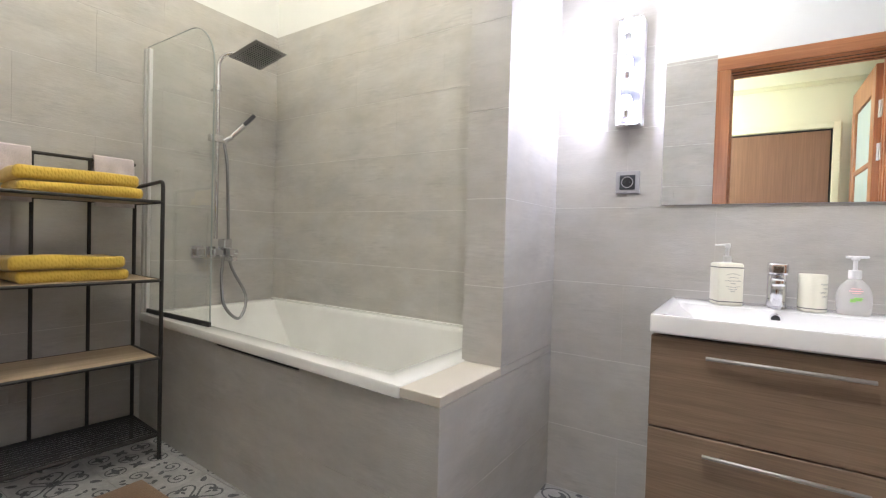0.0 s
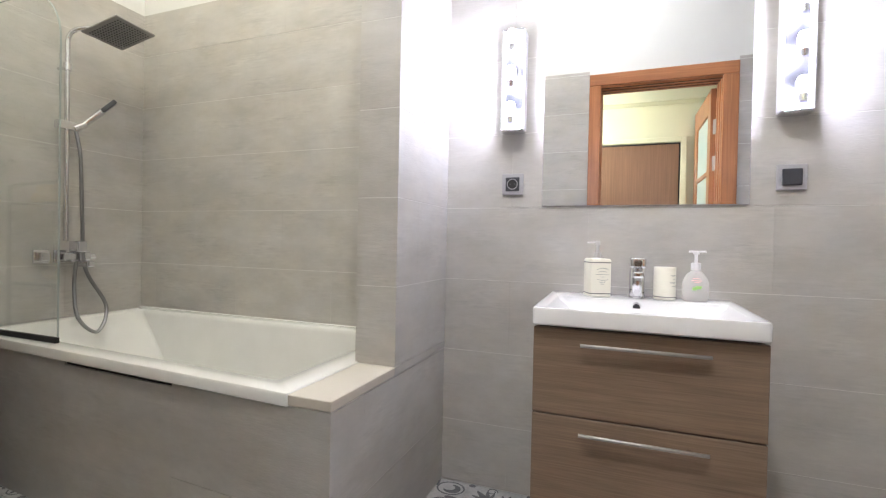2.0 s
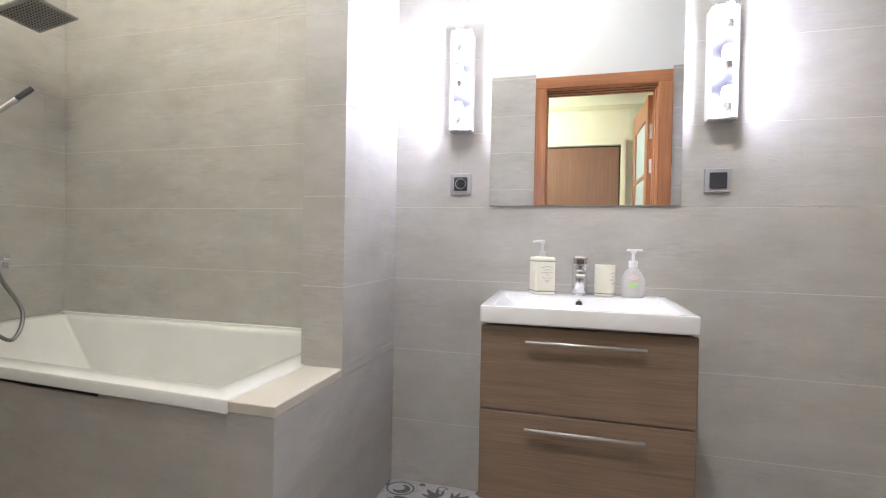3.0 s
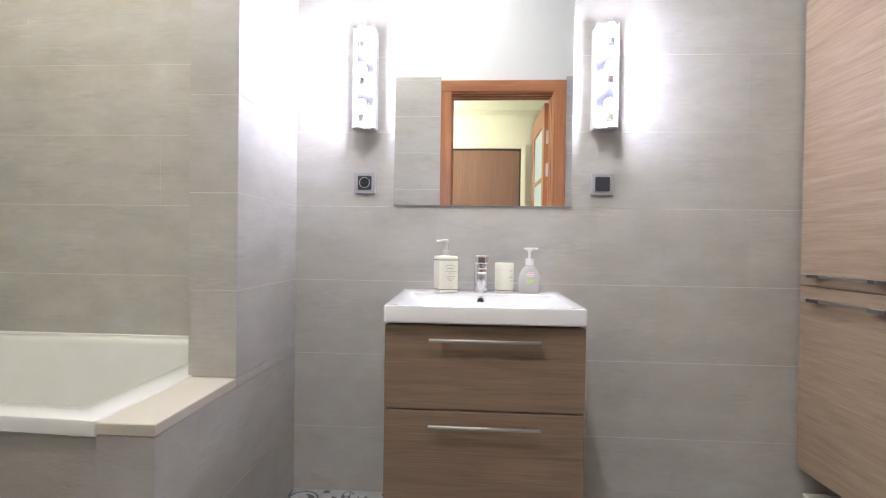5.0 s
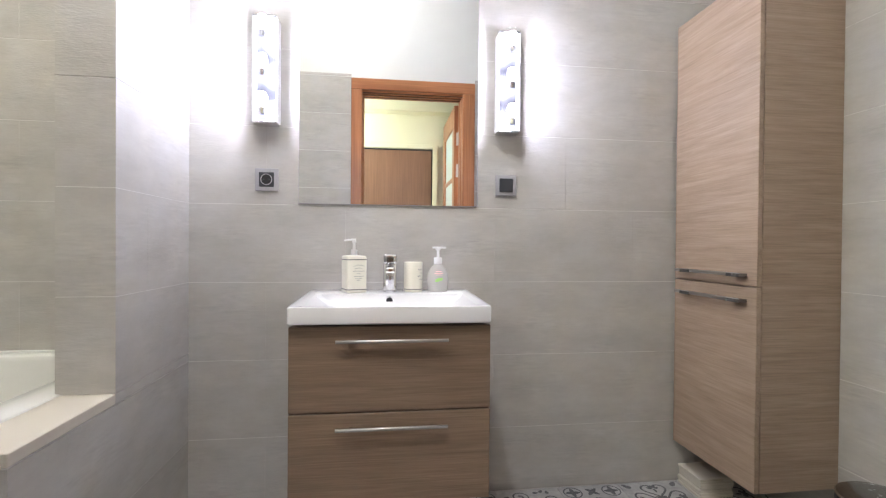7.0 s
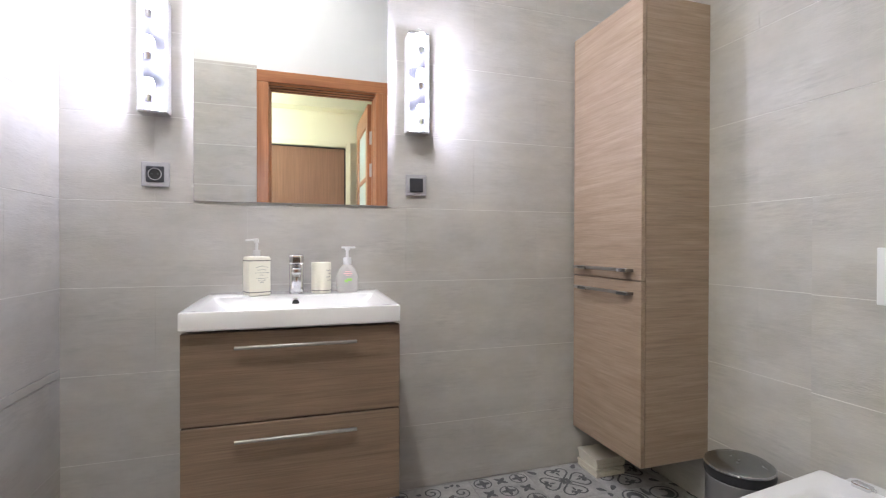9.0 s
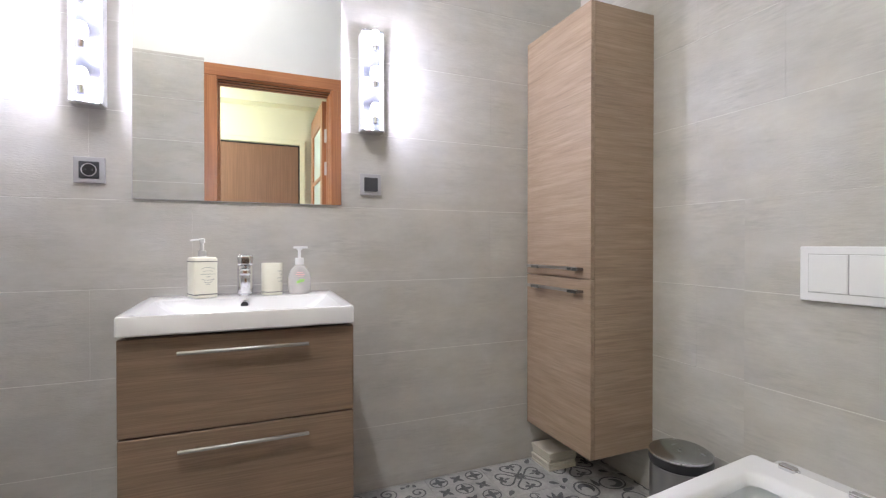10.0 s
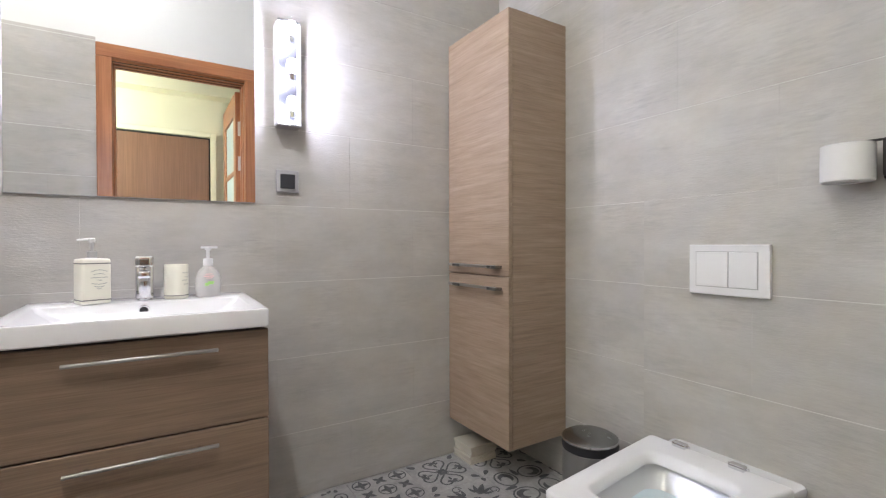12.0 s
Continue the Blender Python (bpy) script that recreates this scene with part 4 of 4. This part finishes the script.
# ---- toilet ----
def toilet():
    yc, xb = -1.150, XR - 0.0285
    t = thing("toilet", (1.2, yc, 0.0), "white square toilet bowl with the seat down and no lid", "toilet")

    def ring(x_front, w_f, w_b, r, z, back=xb, rb=0.006):
        # straight back, sides tapering to a rounded front
        pts = []
        for sx, sw, a in ((back - rb, w_b, 0), (x_front, w_f, 90), (x_front, w_f, 180), (back - rb, w_b, 270)):
            rr = r if sx == x_front else rb
            cx = sx + rr if sx == x_front else sx
            cy = (sw - rr) if a in (0, 90) else -(sw - rr)
            for i in range(7):
                th = radians(a + 90 * i / 6)
                pts.append((cx + rr * math.cos(th), yc + cy + rr * math.sin(th), z))
        return pts

    loops = [ring(1.05, 0.10, 0.13, 0.06, 0.0), ring(1.04, 0.105, 0.135, 0.06, 0.05), ring(0.99, 0.115, 0.15, 0.07, 0.20), ring(0.885, 0.125, 0.175, 0.06, 0.30), ring(0.866, 0.133, 0.186, 0.05, 0.338, xb, 0.02), ring(0.864, 0.134, 0.188, 0.05, 0.355, xb, 0.022), ring(0.870, 0.131, 0.184, 0.048, 0.361, xb - 0.004, 0.022),
             ring(0.925, 0.103, 0.138, 0.05, 0.362, 1.312, 0.05), ring(0.938, 0.097, 0.131, 0.05, 0.345, 1.298, 0.05), ring(0.952, 0.086, 0.112, 0.05, 0.26, 1.262, 0.05), ring(0.98, 0.055, 0.07, 0.04, 0.19, 1.19, 0.04)]
    part("bowl", loft(loops), CERAMIC, t, "white glazed bowl", True)
    water = mat("still_water", (0.72, 0.83, 0.90), 0.03)
    part("water", loft([ring(0.944, 0.091, 0.121, 0.045, 0.290, 1.276, 0.05), ring(0.945, 0.090, 0.120, 0.045, 0.292, 1.275, 0.05)]), water, t, "still water in the bowl")
    so = [ring(0.857, 0.138, 0.195, 0.016, 0.364, 1.383, 0.012), ring(0.852, 0.141, 0.199, 0.016, 0.370, 1.386, 0.014), ring(0.852, 0.141, 0.199, 0.016, 0.387, 1.386, 0.014), ring(0.855, 0.138, 0.196, 0.016, 0.3925, 1.383, 0.013), ring(0.859, 0.134, 0.192, 0.014, 0.3945, 1.378, 0.012),
          ring(0.866, 0.129, 0.187, 0.012, 0.3946, 1.372, 0.011), ring(0.931, 0.104, 0.139, 0.040, 0.3944, 1.295, 0.043), ring(0.938, 0.099, 0.134, 0.040, 0.3930, 1.288, 0.042), ring(0.946, 0.094, 0.128, 0.038, 0.389, 1.281, 0.040), ring(0.958, 0.088, 0.120, 0.034, 0.372, 1.270, 0.036), ring(0.958, 0.088, 0.120, 0.034, 0.364, 1.270, 0.036)]
    bm = loft(so + so[:1], cap_first=False, cap_last=False)
    bmesh.ops.remove_doubles(bm, verts=bm.verts, dist=1e-5)
    seat = part("seat", bm, PLASTIC, t, "thick white seat ring", True)
    for dy in (0.092, -0.070):
        h = part("hinge", box(1.357, 1.381, yc + dy - 0.021, yc + dy + 0.021, 0.3935, 0.4085, 0.005, 3), CHROME, seat, "chrome hinge")
        part("pin", cyl((1.374, yc + dy - 0.026, 0.3995), (1.374, yc + dy + 0.026, 0.3995), 0.0045, 10), CHROME, h)


toilet()


def flush_plate():
    x = XR - 0.0285
    y0, y1, z0, z1 = -1.248, -1.018, 0.852, 1.006
    f = thing("flush_plate", (x, (y0 + y1) / 2, (z0 + z1) / 2), "white plastic flush plate with two push buttons", "flush plate")
    part("frame", box(x - 0.016, x - 0.0005, y0, y1, z0, z1, 0.003, 2), PLASTIC, f)
    part("recess", box(x - 0.0166, x - 0.015, y0 + 0.030, y1 - 0.022, z0 + 0.024, z1 - 0.021), GREYP, f)
    part("button", box(x - 0.0190, x - 0.0155, -1.1355, y1 - 0.0235, z0 + 0.0255, z1 - 0.0225, 0.0015), PLASTIC, f)
    part("button", box(x - 0.0190, x - 0.0155, y0 + 0.0315, -1.1385, z0 + 0.0255, z1 - 0.0225, 0.0015), PLASTIC, f)


flush_plate()


def paper_holder():
    # the roll stands upright on the holder's pin, its arm reaching over the top
    x, y, z0, z1, r = 1.452, -1.425, 1.157, 1.247, 0.052
    h = thing("toilet_paper_holder", (XR, y - 0.07, 1.2), "dark metal toilet paper holder on the wall", "paper holder")
    part("wall_plate", box(XR - 0.006, XR - 0.0005, y - 0.092, y - 0.048, 1.165, 1.231, 0.002), BLACKMETAL, h)
    part("arm", box(x - 0.012, XR - 0.004, y - 0.078, y - 0.067, 1.165, 1.2505, 0.002), BLACKMETAL, h)
    part("bridge", box(x - 0.009, x + 0.009, y - 0.071, y + 0.009, 1.2475, 1.2505, 0.001), BLACKMETAL, h)
    part("spindle", cyl((x, y, 1.170), (x, y, 1.248), 0.008, 14), BLACKMETAL, h)
    p = thing("toilet_paper_roll", (x, y, z0), "white toilet paper roll standing upright on its holder", "toilet roll")
    prof = [(0.021, 0), (r - 0.002, 0), (r, 0.002), (r, z1 - z0 - 0.002), (r - 0.002, z1 - z0), (0.021, z1 - z0), (0.021, 0)]
    paper = plaster_mat("paper", (0.84, 0.835, 0.83), 0.95)
    part("paper", lathe(prof, (x, y, z0), 48), paper, p, "", True)


paper_holder()


# ---- shelf rack with towels ----
RACK = Vector((-2.245, -0.850, 0))


def rack_turn(t):
    """The rack and what lies on it stand slightly askew to the wall."""
    m = Matrix.Translation(RACK) @ pose(0, 0, 0, 0, 0, -4) @ Matrix.Translation(-RACK) @ Matrix.Translation(t.location)
    t.matrix_basis = m


def shelf_rack():
    xf, xb = -2.245, -2.570
    y1, y0 = -0.850, -1.68
    s = thing("shelf_rack", ((xf + xb) / 2, (y0 + y1) / 2, 0), "black metal rack with three wooden shelves against the tiled wall", "shelf rack")
    r = 0.0085
    for y in (y1, y0):
        part("end_frame", sweep(arc_path([(xf, y, 0), (xf, y, 1.240), (xb, y, 1.225), (xb, y, 0)], 0.03, 5), r, 10), BLACKMETAL, s, "", True)
    for y, zt in ((-1.030, 1.335), (-1.230, 1.335), (-1.43, 1.15)):
        part("back_upright", cyl((xb, y, 0.11), (xb, y, zt), 0.0075, 10), BLACKMETAL, s)
    part("top_rail", cyl((xb, -0.85, 1.335), (xb, -1.45, 1.335), 0.0075, 10), BLACKMETAL, s)
    for z in (0.110, 0.455, 0.800, 1.147):
        for x in (xf, xb):
            part("shelf_rail", cyl((x, y0, z), (x, y1, z), 0.007, 10), BLACKMETAL, s)
        for y in (y1, y0):
            part("shelf_rail", cyl((xf, y, z), (xb, y, z), 0.007, 10), BLACKMETAL, s)
        if z > 0.2:
            part("shelf_board", box(xb + 0.009, xf - 0.008, y0 + 0.012, y1 - 0.012, z - 0.004, z + 0.007, 0.002), SHELF_WOOD, s, "pale wooden shelf board")
        else:
            # Wire mesh, set this close and black partly to imitate shade below the rack.
            for k in range(13):
                x = xb + (xf - xb) * (k + 1) / 14
                part("shelf_wire", cyl((x, y0, z), (x, y1, z), 0.004, 8), BLACKMETAL, s)
    rack_turn(s)


shelf_rack()


def towel_stack(y0, y1, z, seed):
    """Two folded towels lying on each other, each a soft slab folded once."""
    r = random.Random(seed)
    for i in range(2):
        x0, x1 = -2.555 + 0.01 * i, -2.262 - 0.014 * r.random()
        h0 = z + 0.046 * i
        th = 0.044 if i == 0 else 0.056
        t = thing("folded_towel", ((x0 + x1) / 2, (y0 + y1) / 2, h0), "mustard yellow waffle towel folded on the rack", "towel", "folded yellow towels")
        dy = r.uniform(-0.012, 0.012)
        bm = box(x0, x1, y0 + dy, y1 + dy, h0, h0 + th, 0.019, 4)
        bmesh.ops.subdivide_edges(bm, edges=[e for e in bm.edges if e.calc_length() > 0.15], cuts=10, use_grid_fill=True)
        for v in bm.verts:
            k = 0 if v.co.z < z + 0.008 else 1
            side = (v.co.x - x0) / (x1 - x0)
            v.co.z += k * (0.011 * noise.noise(v.co * 6 + Vector((seed * 3.1, i * 5.0, 0))) - (0.007 * (1 - side) if i else 0))
            v.co.y += 0.012 * noise.noise(v.co * 8 + Vector((0, 7.0, seed)))
        part("cloth", bm, YELLOW, t, "", True)
        rack_turn(t)


towel_stack(-1.335, -0.925, 1.1545, 1)
towel_stack(-1.345, -0.972, 0.8075, 2)


def hung_towel(y0, y1):
    x, zt = -2.570, 1.345
    t = thing("hanging_towel", (x, (y0 + y1) / 2, zt), "pale lilac towel hung over the top rail", "towel", "lilac towels")
    bm = bmesh.new()
    prof = [(0.026, 1.125), (0.023, 1.20), (0.020, 1.31)] + [(0.017 * math.cos(radians(a)), 1.335 + 0.019 * math.sin(radians(a))) for a in (0, 45, 90, 135, 180)] + [(-0.019, 1.31), (-0.021, 1.17)]
    n = 14
    grid = []
    for k in range(n + 1):
        y = y0 + (y1 - y0) * k / n
        wob = 0.004 * math.sin(k * 1.1)
        grid.append([bm.verts.new((x + px + (wob * (1.35 - pz) / 0.2), y, pz)) for px, pz in prof])
    for a, b in zip(grid, grid[1:]):
        for i in range(len(prof) - 1):
            bm.faces.new((a[i], a[i + 1], b[i + 1], b[i]))
    ob = part("cloth", bm, LILAC, t, "", True)
    sol = ob.modifiers.new("thickness", "SOLIDIFY")
    sol.thickness, sol.offset = 0.010, 0.0
    rack_turn(t)


hung_towel(-1.020, -0.862)
hung_towel(-1.46, -1.235)


def bath_mat():
    t = thing("bath_mat", (-1.75, -1.35, 0), "brown woven bath mat on the patterned floor", "bath mat")
    bm = box(-2.09, -1.45, -1.75, -0.985, 0.0005, 0.016, 0.006, 2)
    part("rug", bm, MAT_BROWN, t, "", True)


bath_mat()


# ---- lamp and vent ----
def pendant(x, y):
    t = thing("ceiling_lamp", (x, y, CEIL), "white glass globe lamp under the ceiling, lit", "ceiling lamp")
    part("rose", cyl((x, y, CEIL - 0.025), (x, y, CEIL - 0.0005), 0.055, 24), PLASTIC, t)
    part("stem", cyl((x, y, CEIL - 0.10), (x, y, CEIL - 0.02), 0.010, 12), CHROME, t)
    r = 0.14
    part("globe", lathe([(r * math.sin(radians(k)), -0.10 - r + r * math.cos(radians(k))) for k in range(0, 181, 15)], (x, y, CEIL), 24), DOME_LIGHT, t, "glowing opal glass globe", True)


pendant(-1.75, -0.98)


def fill_spot(x, y):
    """An unseen drum spotlight tipped towards the washbasin, added as fill light."""
    t = thing("fill_spotlight", (x, y, CEIL), "unseen drum spotlight added to brighten the washbasin wall", "spotlight")
    part("rose", cyl((x, y, CEIL - 0.02), (x, y, CEIL - 0.0005), 0.05, 24), PLASTIC, t)
    part("stem", cyl((x, y, CEIL - 0.075), (x, y, CEIL - 0.015), 0.009, 12), CHROME, t)
    aim = Vector((0.0 - x, 0.0 - y, 0.85 - CEIL)).to_track_quat("-Z", "Y").to_matrix().to_4x4()
    m = Matrix.Translation((x, y, CEIL - 0.10)) @ aim
    drum = lathe([(0, 0.05), (0.068, 0.05), (0.070, 0.048), (0.070, -0.080), (0.066, -0.080), (0.066, 0.0), (0, 0.0)], (0, 0, 0), 32)
    bmesh.ops.transform(drum, matrix=m, verts=drum.verts)
    part("drum", drum, DRUM_FILL, t, "glowing drum added to brighten the upper walls", True)
    disc = cyl((0, 0, -0.010), (0, 0, -0.001), 0.058, 28)
    bmesh.ops.transform(disc, matrix=m, verts=disc.verts)
    part("lens", disc, SPOT_FILL, t, "glowing lens")


fill_spot(-0.30, -1.40)


def vent(x, z):
    v = thing("wall_vent", (x, YB, z), "small white vent grille high on the wall over the bathtub", "vent")
    y = YB + P2
    part("frame", box(x - 0.09, x + 0.09, y - 0.012, y - 0.0005, z - 0.09, z + 0.09, 0.003), PLASTIC, v)
    for k in range(8):
        zz = z - 0.062 + k * 0.018
        part("slat", box(x - 0.07, x + 0.07, y - 0.017, y - 0.010, zz - 0.006, zz + 0.004, 0.001), PLASTIC, v)


vent(-2.40, 2.66)


# ---- floor tiles with their printed patterns ----
FT = 0.265


def ribbon(bm, pts, w, closed=False):
    n = len(pts)
    vs = []
    for i, p in enumerate(pts):
        a = pts[(i - 1) % n] if closed or i else p
        b = pts[(i + 1) % n] if closed or i < n - 1 else p
        d = Vector((b[0] - a[0], b[1] - a[1]))
        d = d.normalized() if d.length else Vector((1, 0))
        s = Vector((-d.y, d.x)) * 1.35 * (w[i] if isinstance(w, list) else w) / 2
        vs.append((bm.verts.new((p[0] + s.x, p[1] + s.y, 0)), bm.verts.new((p[0] - s.x, p[1] - s.y, 0))))
    for i in range(n if closed else n - 1):
        a, b = vs[i], vs[(i + 1) % n]
        bm.faces.new((a[0], a[1], b[1], b[0]))


def blob(bm, cx, cy, length, width, angle, n=14):
    """A filled leaf or drop shape."""
    ca, sa = math.cos(angle), math.sin(angle)
    vs = []
    for i in range(n):
        t = i / n * math.tau
        u, v = 1.1 * length / 2 * math.cos(t), 1.35 * width / 2 * math.sin(t) * (1 - 0.45 * math.cos(t))
        vs.append(bm.verts.new((cx + u * ca - v * sa, cy + u * sa + v * ca, 0)))
    bm.faces.new(vs)


def four(fn):
    """Draw fn in four quarter turns."""
    for q in range(4):
        a = q * math.pi / 2
        fn(lambda x, y: (x * math.cos(a) - y * math.sin(a), x * math.sin(a) + y * math.cos(a)), a)


def motif(kind):
    bm = bmesh.new()
    h = FT / 2
    if kind == 0:      # four hearts round the middle
        def heart(rot, a):
            pts = []
            for i in range(33):
                t = i / 32 * math.tau
                hx, hy = 0.0032 * 16 * math.sin(t) ** 3 * 1.0, 0.0032 * (13 * math.cos(t) - 5 * math.cos(2 * t) - 2 * math.cos(3 * t) - math.cos(4 * t))
                x, y = hx, -hy - 0.066
                pts.append(rot(x, y))
            ribbon(bm, pts, 0.0062)
            for k in range(5):
                an = radians(-150 + 30 * k)
                px, py = rot(0.019 * math.cos(an), -0.072 + 0.021 * math.sin(an))
                blob(bm, px, py, 0.021, 0.010, an + a)
            px, py = rot(0, -0.062)
            blob(bm, px, py, 0.026, 0.008, math.pi / 2 + a)
            px, py = rot(0.105, 0.105)
            blob(bm, px, py, 0.04, 0.016, math.pi / 4 + a)
        four(heart)
        for q in range(4):
            an = q * math.pi / 2 + math.pi / 4
            blob(bm, 0.016 * math.cos(an), 0.016 * math.sin(an), 0.026, 0.012, an)
    elif kind == 1:    # ovals with filled eyes
        def oval(rot, a):
            pts = [rot(0.068 + 0.056 * math.cos(i / 28 * math.tau), 0.066 + 0.047 * math.sin(i / 28 * math.tau)) for i in range(28)]
            ribbon(bm, pts, 0.0055, True)
            arc = [(0.068 + 0.030 * math.cos(radians(k)), 0.066 + 0.026 * math.sin(radians(k))) for k in range(-150, 100, 12)]
            ribbon(bm, [rot(*p) for p in arc], [0.003 + 0.017 * math.sin(math.pi * i / (len(arc) - 1)) for i in range(len(arc))])
            px, py = rot(0.095, 0)
            blob(bm, px, py, 0.055, 0.016, a)
        four(oval)
    elif kind == 2:    # lily sprays
        def lily(rot, a):
            for off, ln, wd in ((0, 0.075, 0.020), (0.5, 0.058, 0.013), (-0.5, 0.058, 0.013), (0.95, 0.040, 0.010), (-0.95, 0.040, 0.010)):
                an = math.pi / 4 + off
                px, py = rot(0.028 + 0.045 * math.cos(an), 0.028 + 0.045 * math.sin(an))
                blob(bm, px, py, ln, wd, an + a)
            pts = [(0.105 + 0.02 * math.cos(radians(k)) * (1 - k / 700), 0.030 + 0.02 * math.sin(radians(k)) * (1 - k / 700)) for k in range(-90, 330, 15)]
            ribbon(bm, [rot(*p) for p in pts], 0.004)
            px, py = rot(0.118, 0.118)
            blob(bm, px, py, 0.02, 0.02, a)
        four(lily)
        ribbon(bm, [(0.020 * math.cos(i / 20 * math.tau), 0.020 * math.sin(i / 20 * math.tau)) for i in range(20)], 0.005, True)
    elif kind == 3:    # scrolls with a small rosette
        def scroll(rot, a):
            pts = []
            for k in range(0, 560, 18):
                rr = 0.040 * (1 - k / 640)
                pts.append(rot(0.075 + rr * math.cos(radians(k + 200)), 0.045 + rr * math.sin(radians(k + 200))))
            ribbon(bm, pts, [0.0035 + 0.004 * i / len(pts) for i in range(len(pts))])
            for k in range(3):
                px, py = rot(0.028 + 0.024 * k, 0.100 + 0.008 * (k % 2))
                blob(bm, px, py, 0.022, 0.011, a + 0.8 * k)
            px, py = rot(0.026, 0.026)
            blob(bm, px, py, 0.032, 0.014, a + math.pi / 4)
        four(scroll)
    else:              # lattice of small flowers
        for i in range(3):
            for j in range(3):
                cx, cy = (i - 1) * 0.083, (j - 1) * 0.083
                for q in range(4):
                    an = q * math.pi / 2 + (math.pi / 4 if (i + j) % 2 else 0)
                    blob(bm, cx + 0.017 * math.cos(an), cy + 0.017 * math.sin(an), 0.030, 0.013, an)
                if (i + j) % 2 == 0:
                    ribbon(bm, [(cx + 0.037 * math.cos(k / 20 * math.tau), cy + 0.037 * math.sin(k / 20 * math.tau)) for k in range(20)], 0.004, True)
    bmesh.ops.recalc_face_normals(bm, faces=bm.faces)
    for f in bm.faces:
        if f.normal.z < 0:
            f.normal_flip()
    me = bpy.data.meshes.new("pattern")
    bm.to_mesh(me)
    bm.free()
    me.materials.append(PRINT)
    return me


def floor_tiles():
    motifs = [motif(k) for k in range(5)]
    r = random.Random(11)
    bm = box(-FT / 2 + 0.001, FT / 2 - 0.001, -FT / 2 + 0.001, FT / 2 - 0.001, -0.009, 0, 0.001)
    me = bpy.data.meshes.new("tile")
    bm.to_mesh(me)
    bm.free()
    me.materials.append(FLOOR_TILE)
    nx = range(-14, 3)
    for i in nx:
        for j in range(0, 12):
            x, y = 1.097 + i * FT, -0.133 - j * FT
            if y < HALL_Y + 0.1 or x < XL - 0.1 or x > XR + 0.1:
                continue
            if x < PX0 - 0.2 and y > -0.62:
                continue
            t = new("tile", me)
            t.parent = floor
            t.location = (x, y, 0)
            k = (0 if (i, j) == (0, 0) else 2 if (i, j) == (0, 1) else 1 if (i, j) == (1, 1) else 4 if (i, j) == (-1, 0) else r.randrange(5))
            p = new("pattern", motifs[k])
            p.parent = t
            p.location = (0, 0, 0.0005)
            p.rotation_euler = (0, 0, r.randrange(4) * math.pi / 2)


floor_tiles()
make_tiles()
